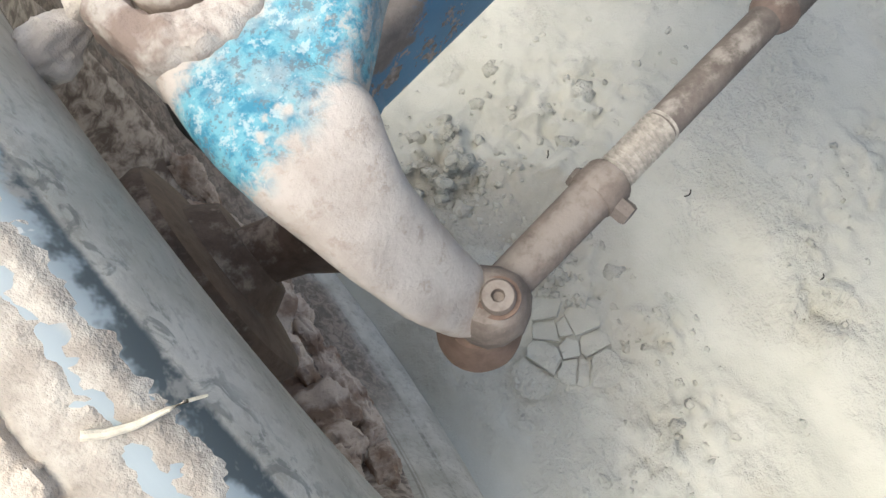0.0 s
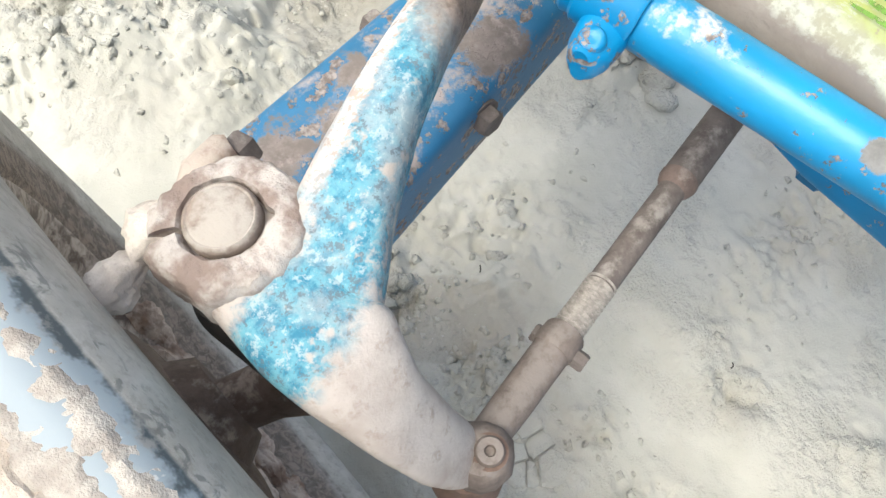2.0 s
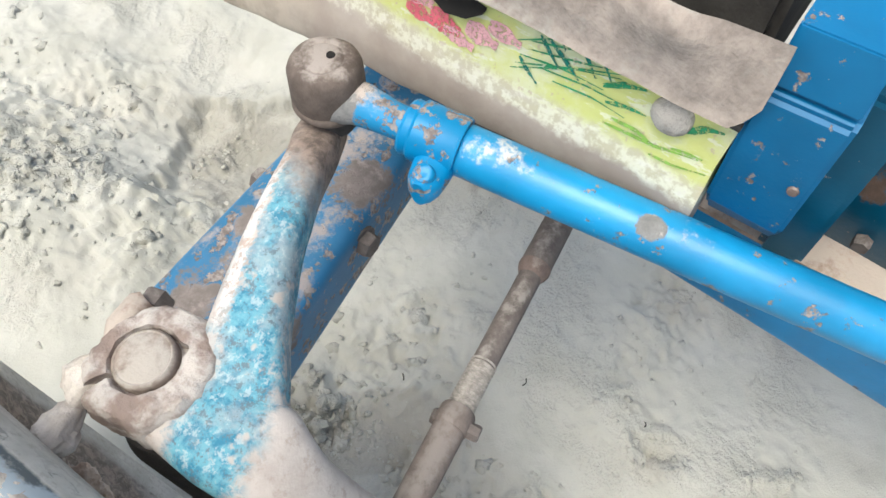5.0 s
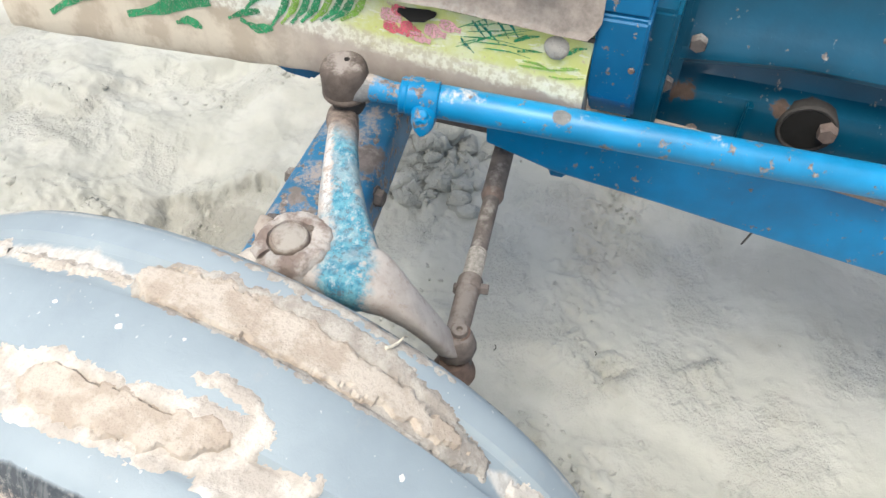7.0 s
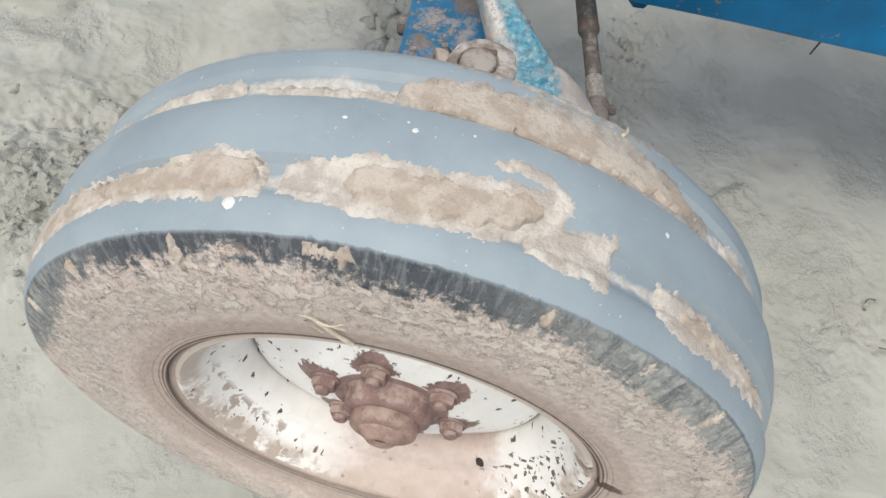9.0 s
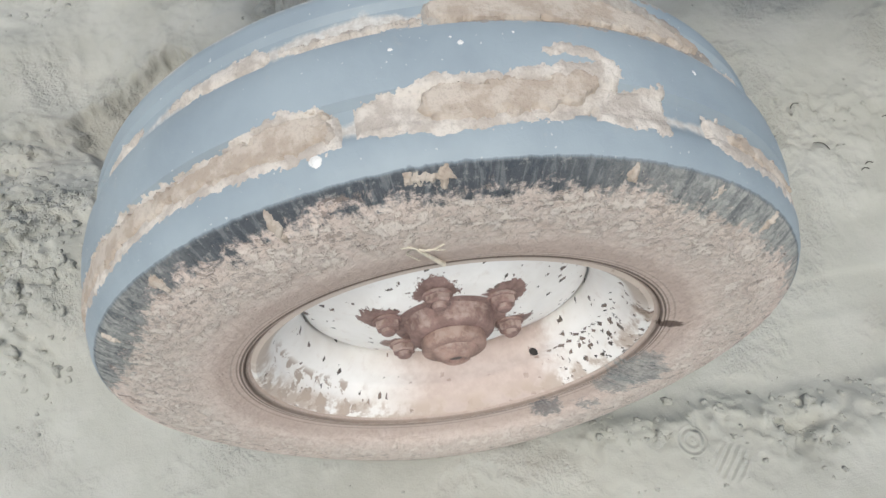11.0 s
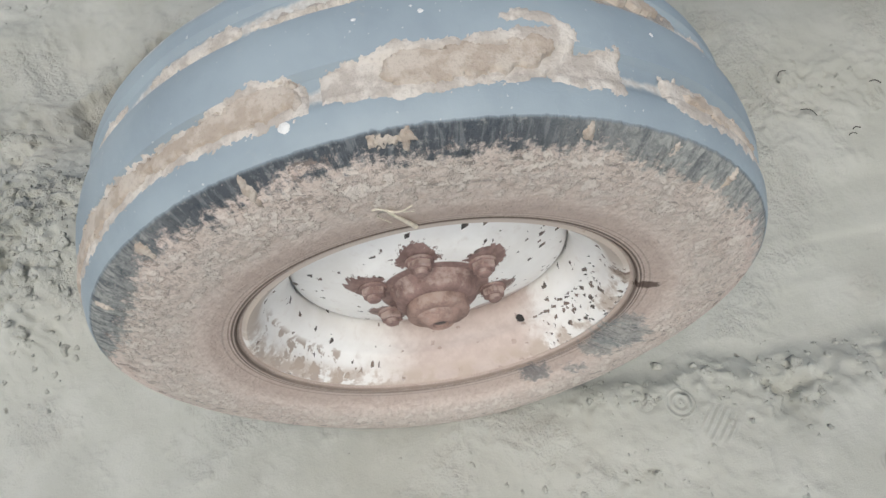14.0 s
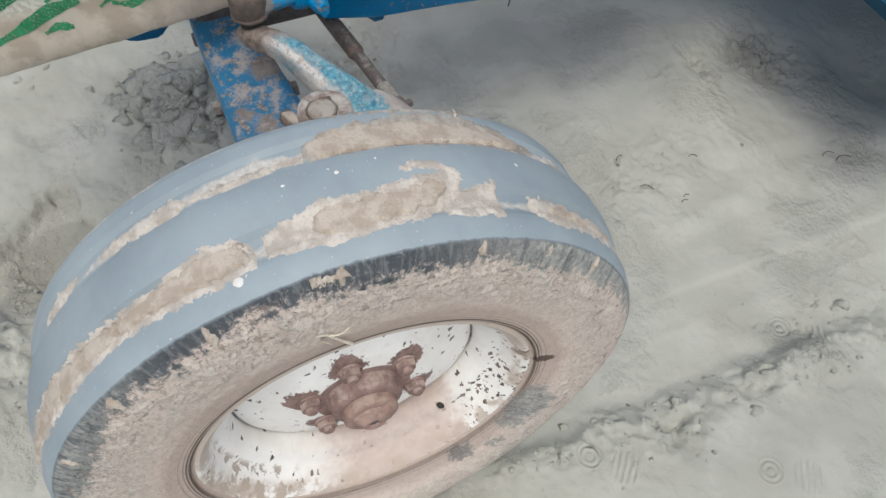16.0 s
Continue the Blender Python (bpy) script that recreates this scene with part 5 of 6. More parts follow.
def clamp_ring():
    """The split boss round the kingpin: a C with a thick lower lip of cake."""
    bm = bmesh.new()
    n, rows = 72, ((0.0173, -0.014), (0.0175, 0.0030), (0.0190, 0.0062), (0.0230, 0.0066), (0.0270, 0.0066), (0.0310, 0.0050), (0.0336, 0.0010), (0.0350, -0.008), (0.0355, -0.022))
    a0, a1 = radians(158), radians(158 + 351)
    rings = []
    for k in range(n + 1):
        a = a0 + (a1 - a0) * k / n
        notch = 0.0042 * math.exp(-((a - radians(322)) / 0.17) ** 2)
        back = 1 - 0.26 * math.exp(-((a - radians(436)) / 0.9) ** 2)
        ring = []
        for r, z in rows:
            k2 = (r - 0.0176) / 0.0179
            wide = (r - 0.0176) * back
            r2 = 0.0176 + wide * (1 + 0.20 * noise.noise(Vector((math.cos(a) * 2.2, math.sin(a) * 2.2, 1.0))) + 0.10 * noise.noise(Vector((math.cos(a) * 7, math.sin(a) * 7, 4.0)))) + notch * max(0.0, 1 - 3.0 * k2)
            z2 = z + 0.0018 * noise.noise(Vector((math.cos(a) * 3, math.sin(a) * 3, r * 120)))
            ring.append(bm.verts.new((0.279 + 0.0005 * k2 + r2 * math.cos(a), -0.048 - 0.001 * k2 + r2 * math.sin(a), 0.6415 + z2)))
        rings.append(ring)
    for p, q in zip(rings, rings[1:]):
        for i in range(len(rows) - 1):
            bm.faces.new((p[i], p[i + 1], q[i + 1], q[i]))
    bm.faces.new(rings[0])
    bm.faces.new(rings[-1])
    return bm


collar = part("clamp_collar", at(knuckle, lumpy(clamp_ring(), 0.0013, 110, 1)), caked, knuckle, "split clamp collar caked with dust")
B0, B1 = Vector((0.223, -0.035, 0.634)), Vector((0.314, -0.009, 0.619))
dB = (B1 - B0).normalized()
bolt = part("pinch_bolt", at(knuckle, turned(B0, B1, [(0, 0), (0, 0.0060), (0.095, 0.0060), (0.095, 0)], 20)), rust_dark, knuckle)
part("bolt_nut", at(knuckle, uneven(hexagon(B1 - dB * 0.012, B1, 0.017, 0.011), 0.0004, 120)), rust_dark, bolt, "dark rusty nut")
part("bolt_head", at(knuckle, lumpy(turned(B0 - dB * 0.004, B1, [(0, 0), (0, 0.0075), (0.003, 0.0100), (0.013, 0.0108), (0.018, 0.0080), (0.024, 0.006), (0.026, 0)], 28), 0.0026, 95)), mud_pale, bolt, "bolt end caked with pale mud")
part("front_ear", at(knuckle, uneven(loft([((0.262, -0.026, 0.628), (0.006, 0.004, 0), (0, 0, 0.012)), ((0.280, -0.0175, 0.630), (0.003, 0.0085, 0), (0, 0, 0.0135)), ((0.300, -0.012, 0.626), (0.002, 0.0085, 0), (0, 0, 0.012)), ((0.305, -0.011, 0.625), (0.001, 0.006, 0), (0, 0, 0.009))], 20, 3.2), 0.0011, 100)), rust_dusty, collar)
part("outer_ear", at(knuckle, lumpy(loft([((0.243, -0.026, 0.632), (0.002, 0.008, 0), (0, 0, 0.010)), ((0.251, -0.024, 0.633), (0.002, 0.0120, 0), (0, 0, 0.0135)), ((0.264, -0.029, 0.631), (0.002, 0.013, 0), (0, 0, 0.012))], 20, 2.6), 0.0022, 95)), mud_pale, collar)
E0 = Vector((0.305, -0.185, 0.514))
EYE = E0 + Vector((-0.0035, 0.0028, 0))
eye = part("rod_eye", at(knuckle, uneven(turned(EYE, EYE + UP, [(0, 0.006), (0, 0.0170), (0.003, 0.0190), (0.014, 0.0188), (0.0165, 0.0176), (0.0205, 0.0168), (0.0235, 0.0150), (0.0262, 0.0120), (0.0265, 0.006)], 13), 0.0017, 75)), rust_eye, knuckle)
part("stud_end", at(knuckle, turned(E0, E0 + UP, [(0.018, 0), (0.018, 0.0078), (0.0305, 0.0078), (0.0318, 0.0068), (0.0320, 0.0030), (0.0312, 0.0026), (0.0285, 0.0024), (0.0285, 0.0)], 32)), rust_eye, eye, "stud end with a small centre hole")
part("stud_groove", at(knuckle, turned(E0, E0 + UP, [(0.0240, 0.0070), (0.0240, 0.0097), (0.0270, 0.0097), (0.0270, 0.0070)], 32)), rust_cover, eye, "dark ring round the stud")

# ---- tie rod ----
R0, R1 = Vector((0.303, -0.179, 0.514)), Vector((0.517, -0.147, 0.494))
dR = (R1 - R0).normalized()
tie = thing("tie_rod", (0.305, -0.186, 0.47), "rusty steel tie rod with a threaded end and clamp", "tie rod")
part("dust_cover", at(tie, uneven(turned((0.293, -0.182, 0.486), (0.293, -0.182, 1), [(0, 0), (0, 0.0195), (0.003, 0.0214), (0.008, 0.0205), (0.014, 0.0160), (0.024, 0.0125), (0.024, 0)], 40), 0.0008, 80)), rust_cover, tie, "rusty dished dust cover")
part("socket", at(tie, uneven(turned((0.300, -0.182, 0.474), (0.300, -0.182, 1), [(0, 0), (0.001, 0.010), (0.004, 0.0148), (0.024, 0.0160), (0.030, 0.014), (0.030, 0)], 36), 0.0006, 80)), rust_dark, tie)
part("socket_sleeve", at(tie, uneven(turned(R0, R1, [(0.0, 0), (0.0, 0.0105), (0.014, 0.0110), (0.034, 0.0113), (0.060, 0.0116), (0.080, 0.0118), (0.086, 0.0118), (0.086, 0)], 36), 0.0008, 70)), rust_eye, tie, "dusty sleeve of the rod end")
tclamp = part("rod_clamp", at(tie, uneven(turned(R0, R1, [(0.072, 0.009), (0.072, 0.0122), (0.074, 0.0131), (0.086, 0.0131), (0.088, 0.0122), (0.088, 0.009)], 36), 0.0006, 90)), rust_eye, tie)
cross = dR.cross(UP).normalized()
for side_, z in ((-1, 0.0), (1, -0.006)):
    c = R0 + dR * 0.078 + UP * z - cross * side_ * 0.0110
    part("clamp_bolt", at(tie, uneven(hexagon(c, c - cross * side_, 0.0105, 0.009 if side_ < 0 else 0.005), 0.0004, 130)), rust_dark, tclamp)


def threaded():
    prof = [(0.084, 0)]
    d = 0.084
    while d < 0.128:
        prof += [(d, 0.0080), (d + 0.0011, 0.0101), (d + 0.0016, 0.0101), (d + 0.0026, 0.0080)]
        d += 0.0030
    return turned(R0, R1, prof + [(d, 0)], 28)


part("thread", at(tie, threaded()), thread_steel, tie, "bare pale steel thread")
part("rod", at(tie, uneven(turned(R0, R1, [(0.126, 0), (0.126, 0.0088), (0.128, 0.0092), (0.170, 0.0094), (0.2135, 0.0094), (0.2135, 0)], 30), 0.0003, 60)), rust_dark, tie)
part("shoulder", at(tie, turned(R0, R1, [(0.2125, 0.0), (0.2125, 0.0094), (0.217, 0.0120), (0.221, 0.0132), (0.224, 0.0132), (0.224, 0)], 30)), rust_mid, tie)
part("tube", at(tie, uneven(turned(R0, R1, [(0.223, 0), (0.223, 0.0127), (0.50, 0.0127), (0.98, 0.0127), (0.98, 0)], 30), 0.0003, 40)), rust_dark, tie)

# ---- drag link ----
D0, D1 = Vector((0.462, -0.004, 0.660)), Vector((0.567, -0.5, 0.592))
BALL = Vector((0.467, -0.010, 0.662))
dD = (D1 - D0).normalized()
drag = thing("drag_link", D0 - UP * 0.03, "bright blue drag link tube with chipped paint and a clamp", "drag link")
part("tube", at(drag, turned(D0, D1, [(0.098, 0.0), (0.098, 0.0150), (0.101, 0.0165), (0.5, 0.0165), (1.05, 0.0165), (1.05, 0)], 48)), blue_bright, drag)
HOUSE = [(0, 0), (0.0, 0.0200), (0.0012, 0.0232), (0.0035, 0.0242), (0.0058, 0.0236), (0.0070, 0.0226), (0.0095, 0.0234), (0.022, 0.0233), (0.0295, 0.0229), (0.0336, 0.0214), (0.0362, 0.0184), (0.0370, 0.0145), (0.0361, 0.0125), (0.0373, 0.0105), (0.0373, 0.0)]
house = part("ball_housing", at(drag, uneven(turned(BALL - UP * 0.0165, BALL + UP, HOUSE, 48), 0.0009, 60)), greasy, drag, "greasy brown ball joint housing")
part("grease_hole", at(drag, turned(BALL + Vector((0.004, -0.003, 0.0205)), BALL + Vector((0.004, -0.003, 1)), [(0, 0), (0, 0.0029), (0.0012, 0.0026), (0.0012, 0)], 18)), black_hole, house)
part("rubber_seal", at(drag, turned(BALL - UP * 0.036, BALL + UP, [(0, 0), (0, 0.0135), (0.004, 0.0160), (0.011, 0.0168), (0.018, 0.0155), (0.018, 0)], 36)), dark_steel_shade, drag)
part("neck", at(drag, uneven(loft([(D0 + dD * t + UP * z, dD.cross(UP).normalized() * w, dD.cross(UP).cross(dD).normalized() * -h) for t, w, h, z in ((0.010, 0.0160, 0.0135, -0.003), (0.018, 0.0165, 0.0138, -0.003), (0.025, 0.0150, 0.0132, -0.001), (0.031, 0.0138, 0.0128, 0.001), (0.040, 0.0122, 0.0122, 0.001), (0.052, 0.0112, 0.0112, 0.0), (0.075, 0.0108, 0.0108, 0.0))], 32), 0.0007, 60)), blue_worn, drag)
dclamp = part("tube_clamp", at(drag, uneven(turned(D0, D1, [(0.062, 0.010), (0.062, 0.0165), (0.064, 0.0178), (0.068, 0.0172), (0.070, 0.0192), (0.097, 0.0198), (0.099, 0.0188), (0.099, 0.010)], 44), 0.0006, 70)), blue_chipped, drag)
side_out = dD.cross(UP).normalized()
side_out = side_out if side_out.x < 0 else -side_out
ear = D0 + dD * 0.088
part("clamp_ear", at(drag, uneven(loft([(ear + side_out * t + UP * (-0.004), dD * w, UP * 0.0095) for t, w in ((0.008, 0.0125), (0.022, 0.0120), (0.031, 0.0108), (0.037, 0.0080), (0.0395, 0.0045))], 24, 2.4), 0.0006, 90)), blue_chipped, dclamp)
part("clamp_bolt", at(drag, uneven(turned(ear + side_out * 0.030 + UP * 0.003, ear + side_out * 0.031 + UP + side_out * 0.35, [(0, 0), (0, 0.0068), (0.0035, 0.0066), (0.0050, 0.0056), (0.0056, 0.0035), (0.0050, 0.0020), (0.0050, 0)], 24), 0.0004, 140)), blue_chipped, dclamp, "blue painted bolt end")

# ---- painted side board ----
board = thing("painted_board", (0.54, 0.0, 0.60), "hand-painted sheet board with palm leaves and red flowers", "board")


def panel_mesh():
    """A sheet with a rolled, muddy lower lip; its edge sags a little towards the front."""
    bm = bmesh.new()
    ys = [-0.232 + 0.0105 * k for k in range(71)]
    rows = []
    for y in ys:
        low = 0.622 - 0.07 * max(0.0, y + 0.05) + 0.0025 * noise.noise(Vector((y * 30, 0, 0)))
        end = 0.003 * noise.noise(Vector((y * 9, 5, 0)))
        prof = [(0.556, low + 0.006), (0.548, low), (0.530, low - 0.002), (0.5235, low + 0.001), (0.5215, low + 0.006), (0.524, low + 0.03), (0.529, low + 0.055), (0.532, 0.72), (0.533, 0.745), (0.547, 0.745), (0.548, 0.70)]
        rows.append([bm.verts.new((x + end, y + 0.004 * noise.noise(Vector((z * 50, y * 2, 1))) * (y < -0.22), z)) for x, z in prof])
    for p, q in zip(rows, rows[1:]):
        for i in range(len(p)):
            j = (i + 1) % len(p)
            bm.faces.new((p[i], p[j], q[j], q[i]))
    bm.faces.new(rows[0])
    bm.faces.new(rows[-1])
    return bm


panel = part("panel", at(board, panel_mesh()), board_paint, board)


def board_x(y, z):
    low = 0.622 - 0.07 * max(0.0, y + 0.05)
    x = float(np.interp(z - low, [0.0, 0.03, 0.055, 0.72 - low, 0.80 - low], [0.522, 0.524, 0.529, 0.532, 0.534]))
    return x + 0.003 * noise.noise(Vector((y * 9, 5, 0))) - 0.0012


def brush(points, width, material, name, parent=None):
    """A flat brush stroke of paint on the board, through (y, z) points, tapering at its ends."""
    bm = bmesh.new()
    n = 12
    left, right = [], []
    ts = [k / n for k in range(n + 1)]
    py = [np.interp(t * (len(points) - 1), range(len(points)), [q[0] for q in points]) for t in ts]
    pz = [np.interp(t * (len(points) - 1), range(len(points)), [q[1] for q in points]) for t in ts]
    for k in range(n + 1):
        a, b = max(0, k - 1), min(n, k + 1)
        dy, dz = py[b] - py[a], pz[b] - pz[a]
        l = math.hypot(dy, dz) or 1
        w = width * (0.25 + 0.75 * math.sin(math.pi * min(0.92, ts[k] + 0.12))) * (1 + 0.35 * noise.noise(Vector((py[k] * 300, pz[k] * 300, 0))))
        for row, sgn in ((left, 1), (right, -1)):
            y, z = py[k] - sgn * w * dz / l, pz[k] + sgn * w * dy / l
            row.append(bm.verts.new((board_x(y, z), y, z)))
    for k in range(n):
        bm.faces.new((left[k], left[k + 1], right[k + 1], right[k]))
    return part(name, at(board, bm), material, parent or panel)


def paint_board():
    rng = random.Random(5)
    # palm leaf behind the flowers: fine ribs, crossed by dark tapered blades
    for pts in ([(-0.102, 0.679), (-0.144, 0.699), (-0.180, 0.7116)], [(-0.113, 0.703), (-0.140, 0.7098), (-0.164, 0.7122)], [(-0.107, 0.691), (-0.1335, 0.694), (-0.160, 0.6925)], [(-0.1045, 0.6997), (-0.135, 0.715), (-0.1545, 0.7157)],
                [(-0.105, 0.684), (-0.138, 0.6965), (-0.168, 0.7045)], [(-0.112, 0.697), (-0.145, 0.7035), (-0.172, 0.7100)], [(-0.120, 0.688), (-0.150, 0.690), (-0.180, 0.6885)], [(-0.130, 0.683), (-0.155, 0.684), (-0.176, 0.681)]):
        brush(pts, 0.0007, leaf_green, "leaf_stroke")
    for pts in ([(-0.107, 0.6895), (-0.1125, 0.683), (-0.1205, 0.676)], [(-0.118, 0.7095), (-0.124, 0.702), (-0.131, 0.694)], [(-0.1245, 0.7085), (-0.135, 0.700), (-0.145, 0.691)], [(-0.1252, 0.7195), (-0.130, 0.713), (-0.134, 0.706)], [(-0.138, 0.7195), (-0.146, 0.709), (-0.1543, 0.6975)], [(-0.150, 0.718), (-0.157, 0.709), (-0.163, 0.700)]):
        brush(pts, 0.0015, leaf_dark, "leaf_stroke")
    for pts, w, m in (([(-0.159, 0.6955), (-0.171, 0.702), (-0.183, 0.705)], 0.0021, leaf_green), ([(-0.163, 0.6857), (-0.175, 0.6887), (-0.187, 0.6894)], 0.0015, leaf_green), ([(-0.169, 0.677), (-0.184, 0.6767), (-0.197, 0.6732)], 0.0014, leaf_lime),
                      ([(-0.165, 0.672), (-0.197, 0.6732), (-0.222, 0.6784)], 0.0012, leaf_lime), ([(-0.210, 0.692), (-0.219, 0.7000), (-0.228, 0.7024)], 0.0022, leaf_green), ([(-0.206, 0.677), (-0.215, 0.679), (-0.224, 0.680)], 0.0012, leaf_lime), ([(-0.196, 0.667), (-0.21, 0.6675), (-0.229, 0.672)], 0.0010, leaf_lime)):
        brush(pts, w, m, "leaf_stroke")
    # flowers
    for y, z, w, m in ((-0.034, 0.699, 0.0085, petal_pink), (-0.036, 0.687, 0.0065, petal_red), (-0.054, 0.6885, 0.0085, petal_red), (-0.064, 0.682, 0.006, petal_pink), (-0.080, 0.691, 0.0075, petal_pink), (-0.046, 0.706, 0.006, petal_red), (-0.095, 0.699, 0.006, petal_pink)):
        brush([(y + 0.010, z + 0.002), (y, z), (y - 0.012, z - 0.003)], w, m, "petal")
    # fan of leaves in front of the flowers
    for k in range(8):
        y = -0.008 + 0.012 * k
        brush([(y, 0.712), (y + 0.012, 0.695 - 0.0015 * k), (y + 0.030, 0.683 - 0.003 * k)], 0.0038, leaf_green if k % 3 else leaf_lime, "leaf_stroke")
    # big leaves on the white part at the front
    for pts, w in (([(0.180, 0.675), (0.215, 0.669), (0.255, 0.653), (0.300, 0.640)], 0.0085), ([(0.198, 0.643), (0.215, 0.648), (0.232, 0.642)], 0.0050), ([(0.105, 0.659), (0.125, 0.655), (0.145, 0.662)], 0.0050),
                   ([(0.118, 0.676), (0.140, 0.670), (0.160, 0.660)], 0.0040), ([(0.235, 0.700), (0.262, 0.692), (0.300, 0.672)], 0.0080), ([(0.10, 0.700), (0.12, 0.69), (0.135, 0.675)], 0.004), ([(0.165, 0.70), (0.19, 0.695), (0.215, 0.68)], 0.005), ([(0.33, 0.66), (0.37, 0.65), (0.42, 0.62)], 0.008)):
        brush(pts, w, leaf_green, "leaf_stroke")


paint_board()


def cover_mesh():
    """The muddy pressed strip that laps over the board, with a swelling round its bolt."""
    bm = bmesh.new()
    rows = []
    for k in range(140):
        y = -0.2385 + 0.0052 * k
        low = 0.7160 + 0.050 * max(0.0, min(0.14, y + 0.23)) + 0.0004 * noise.noise(Vector((y * 25, 3, 0)))
        if y < -0.230:
            low += (-(y + 0.230)) * 2.2 + 0.003 * noise.noise(Vector((y * 400, 1, 0)))
        row = []
        for i in range(17):
            z = low + (0.772 - low) * i / 16
            bulge = 0.007 * math.exp(-((y + 0.187) / 0.022) ** 2 - ((z - 0.761) / 0.014) ** 2)
            lip = 0.0012 * math.exp(-((z - low) / 0.003) ** 2)
            row.append(bm.verts.new((0.5200 - bulge - lip + 0.0015 * noise.noise(Vector((y * 22, z * 22, 2))), y, z)))
        row += [bm.verts.new((0.5245, y, 0.7650)), bm.verts.new((0.5245, y, low))]
        rows.append(row)
    for p, q in zip(rows, rows[1:]):
        for i in range(len(p)):
            j = (i + 1) % len(p)
            bm.faces.new((p[i], p[j], q[j], q[i]))
    bm.faces.new(rows[0])
    bm.faces.new(rows[-1])
    return bm


strip = part("cover_strip", at(board, uneven(cover_mesh(), 0.0006, 90)), strip_dust, board, "mud-coated steel strip over the board's edge")
# dark strand added for the strip's shadow line, with some grime
part("seam", at(board, uneven(loft([((0.5262, y, 0.7140 + 0.050 * max(0.0, min(0.14, y + 0.23))), (0.0022, 0, 0), (0, 0, 0.0022)) for y in [-0.234 + 0.03 * k for k in range(23)]], 8, 3), 0.0005, 70)), dark_steel_shade, strip, "dark strand for grime and shadow under the strip")
part("strip_tear", at(board, uneven(loft([((0.5275, -0.045, 0.7085), (0, 0.002, 0), (0.003, 0, 0.002)), ((0.5275, -0.058, 0.706), (0, 0.002, 0), (0.004, 0, 0.0062)), ((0.5275, -0.072, 0.7075), (0, 0.002, 0), (0.004, 0, 0.005)), ((0.5275, -0.082, 0.710), (0, 0.001, 0), (0.002, 0, 0.0015))], 14), 0.0008, 150)), black_hole, strip, "dark gap under the strip's bent edge")


def dome_bolt(y, z, r, x, name, stuff):
    bm = turned((x, y, z), (x - 1, y, z), [(0, 0), (0, r), (0.003, r), (0.006, r * 0.90), (0.0085, r * 0.62), (0.0092, 0)], 36)
    return part(name, at(board, uneven(bm, 0.0012, 110)), stuff, board, "round bolt head caked with mud")


dome_bolt(-0.200, 0.697, 0.0120, 0.533, "board_bolt", mud_grey)

# ---- tractor: front support, bracket, stay, engine ----
body = thing("tractor_body", (0.78, -0.7, 0.46), "blue tractor engine and front frame, dusty and oil-stained", "tractor")
# the support's near-black colour stands in for the dark void above the strip
part("front_support", at(body, block((0.600, -0.222, 0.63), (0.86, 0.40, 0.755), 0.006)), dark_steel_shade, body, "front support casting, coloured near-black for its shade")
part("bracket_lower", at(body, uneven(prism([(0.533, 0.648), (0.527, 0.656), (0.527, 0.737), (0.532, 0.741), (0.60, 0.741), (0.60, 0.616), (0.556, 0.616)], -0.278, -0.2335, 0.0025), 0.0008, 40)), blue_deep, body)
part("bracket_upper", at(body, uneven(prism([(0.530, 0.7415), (0.533, 0.774), (0.574, 0.774), (0.574, 0.7415)], -0.276, -0.2345, 0.0010), 0.001, 40)), blue_deep, body)
part("bracket_web", at(body, block((0.556, -0.300, 0.60), (0.70, -0.272, 0.736), 0.004)), blue_dull, body)
part("bracket_rivet", at(body, turned((0.527, -0.270, 0.690), (0, -0.270, 0.690), [(0, 0), (0, 0.0032), (0.0015, 0.0026), (0.0018, 0)], 16)), rust_mid, body)


def stay_mesh():
    rows = []
    for y, lo, hi in ((-0.118, 0.514, 0.575), (-0.16, 0.503, 0.578), (-0.20, 0.492, 0.578), (-0.33, 0.480, 0.570), (-0.44, 0.467, 0.560), (-0.60, 0.450, 0.543), (-0.95, 0.412, 0.505)):
        rows.append(((0.592, y, (lo + hi) / 2), (0.0095, 0, 0), (0, 0, (hi - lo) / 2)))
    return loft(rows, 32, 9.0)


stay = part("stay_bar", at(body, uneven(stay_mesh(), 0.0008, 30)), blue_stay, body, "blue flat stay bar with a rusty upper edge")
part("stay_edge", at(body, uneven(loft([((0.598, y, z), (0.0160, 0, 0), (0, 0, 0.0030)) for y, z in ((-0.20, 0.579), (-0.33, 0.572), (-0.44, 0.562), (-0.60, 0.545), (-0.95, 0.507))], 16, 4), 0.0010, 60)), rust_dusty, stay, "rusty dust-covered upper edge")
part("stay_nut", at(body, hexagon((0.600, -0.205, 0.495), (0.600, -0.205, 0.0), 0.026, 0.014)), blue_deep, stay)
part("stay_pin", at(body, loft([((0.586, -0.435, 0.472), (0.0015, 0, 0), (0, 0.0015, 0)), ((0.580, -0.428, 0.452), (0.0012, 0, 0), (0, 0.0012, 0))], 8)), dark_steel_shade, stay)


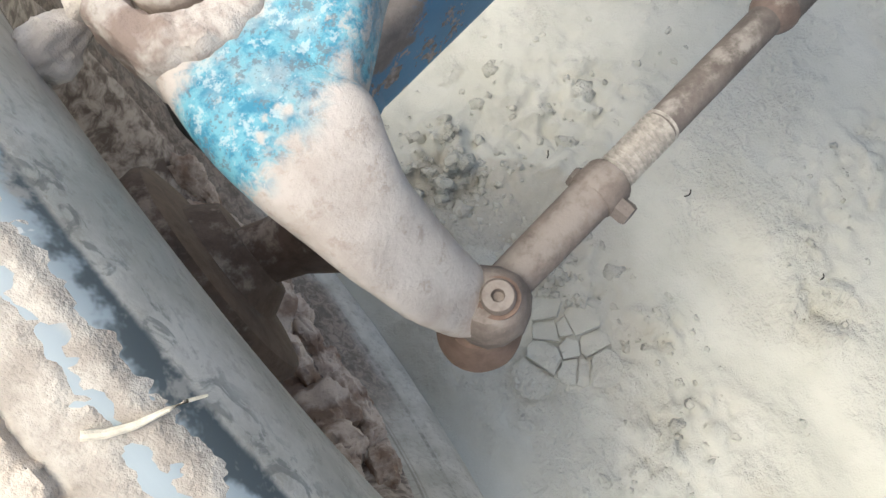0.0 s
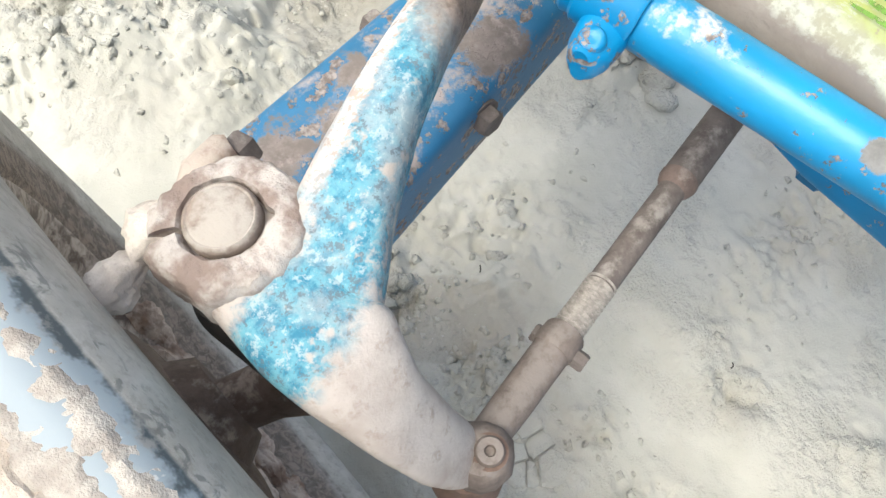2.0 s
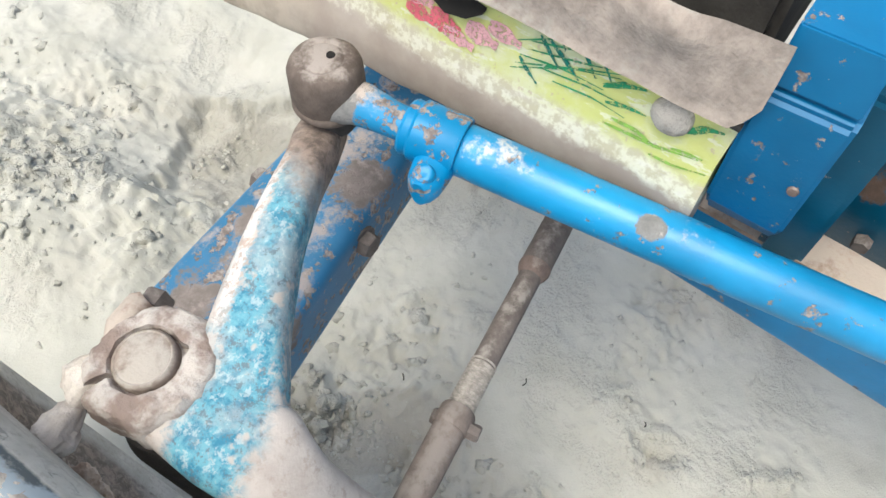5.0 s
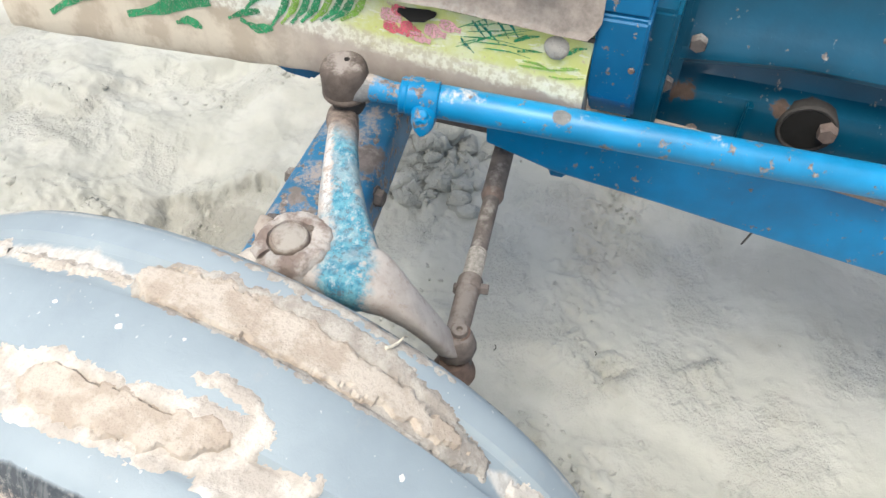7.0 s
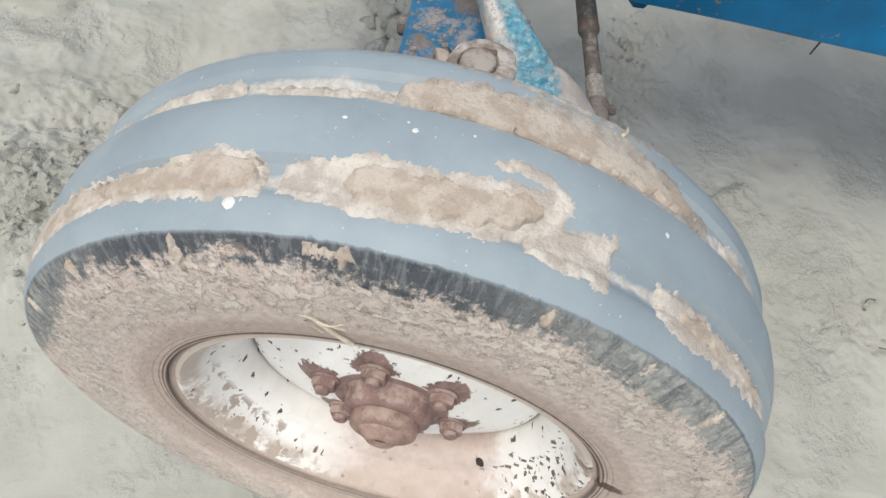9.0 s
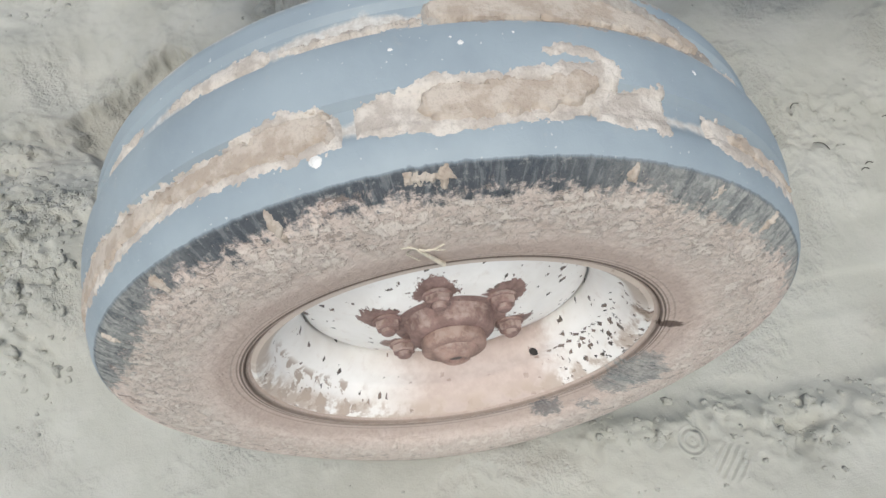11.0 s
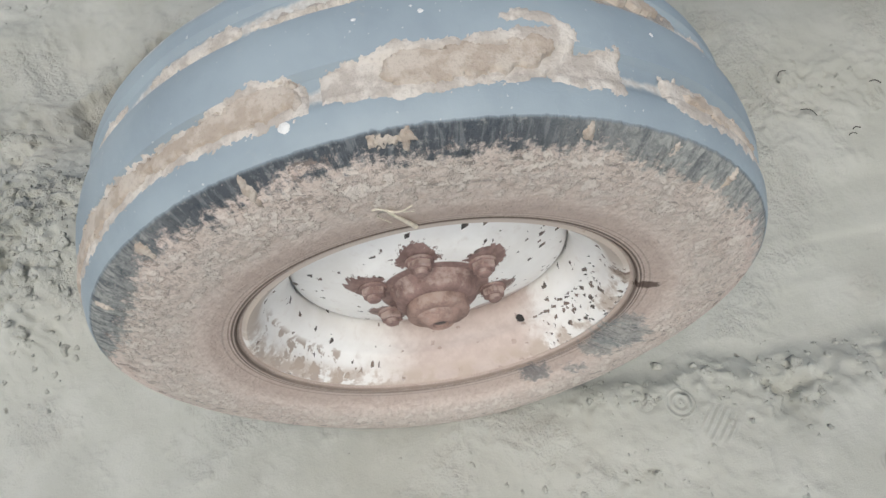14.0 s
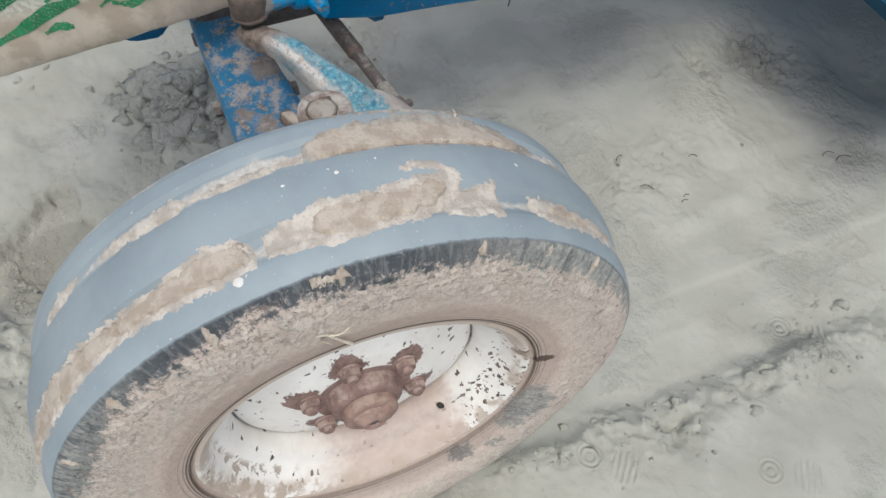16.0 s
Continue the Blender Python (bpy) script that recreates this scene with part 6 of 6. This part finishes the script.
def casting():
    """The engine's side: a wall with a swelling shelf above and a panel below."""
    bm = bmesh.new()
    rows = []
    for k in range(96):
        y = -0.292 - 0.02 * k
        arch = 0.012 * math.sin(min(1.0, max(0.0, (-y - 0.31) / 0.30)) * math.pi)
        prof = [(0.70, 0.500), (0.668, 0.506), (0.662, 0.515), (0.660, 0.575), (0.664, 0.585), (0.685, 0.594), (0.692, 0.604 + arch), (0.684, 0.616 + arch), (0.657, 0.622 + arch), (0.651, 0.630 + arch), (0.652, 0.642 + arch),
                (0.662, 0.655 + arch), (0.674, 0.70), (0.674, 0.80), (0.66, 0.83), (0.66, 0.90), (0.70, 0.94), (0.90, 0.94), (0.90, 0.50)]
        rows.append([bm.verts.new((x, y, z)) for x, z in prof])
    for p, q in zip(rows, rows[1:]):
        for i in range(len(p)):
            j = (i + 1) % len(p)
            bm.faces.new((p[i], p[j], q[j], q[i]))
    bm.faces.new(rows[0])
    bm.faces.new(rows[-1])
    return bm


part("engine_casting", at(body, uneven(casting(), 0.0016, 14)), blue_dull, body, "dull oil-stained blue engine casting")
part("end_flange", at(body, block((0.648, -0.312, 0.515), (0.70, -0.286, 0.83), 0.005)), blue_dull, body)
part("panel_rib", at(body, block((0.652, -0.396, 0.520), (0.665, -0.388, 0.585), 0.002)), blue_dull, body)
drain = part("drain_boss", at(body, turned((0.672, -0.455, 0.566), (0.0, -0.455, 0.566), [(0, 0.031), (0.0135, 0.031), (0.0160, 0.029), (0.0155, 0.027), (0.0140, 0.026), (0.0140, 0)], 36)), dark_steel_shade, body, "drain boss, near-black for the dark of its recess")
# black disc painted in for the dark of the cavity
part("drain_recess", at(body, turned((0.6578, -0.455, 0.566), (0.0, -0.455, 0.566), [(0, 0), (0, 0.0255), (0.0008, 0.0250), (0.0008, 0)], 36)), black_hole, drain)
part("drain_plug", at(body, hexagon((0.668, -0.474, 0.572), (0.0, -0.474, 0.572), 0.018, 0.024)), rust_mid, drain)
for y, z, x, a in ((-0.322, 0.652, 0.650, 0.016), (-0.300, 0.60, 0.648, 0.015), (-0.300, 0.54, 0.648, 0.015), (-0.497, 0.672, 0.672, 0.026), (-0.62, 0.672, 0.672, 0.018), (-0.34, 0.535, 0.659, 0.012)):
    part("engine_bolt", at(body, hexagon((x + 0.003, y, z), (0, y, z), a, 0.010)), blue_dull if y < -0.6 else rust_dark, body)

# unseen housing and board, added to block the sky and darken the earth behind
part("clutch_housing", at(body, uneven(block((0.55, -2.30, 0.29), (1.00, -1.16, 0.98), 0.05), 0.002, 8)), blue_dull, body)
part("footboard", at(body, uneven(block((0.14, -2.30, 0.345), (0.60, -1.13, 0.38), 0.006), 0.002, 8)), blue_dull, body)
part("pivot_bracket", at(body, uneven(block((0.60, -0.150, 0.508), (0.68, 0.06, 0.61), 0.006), 0.001, 30)), rust_dark, body, "rusty pivot bracket under the front support")
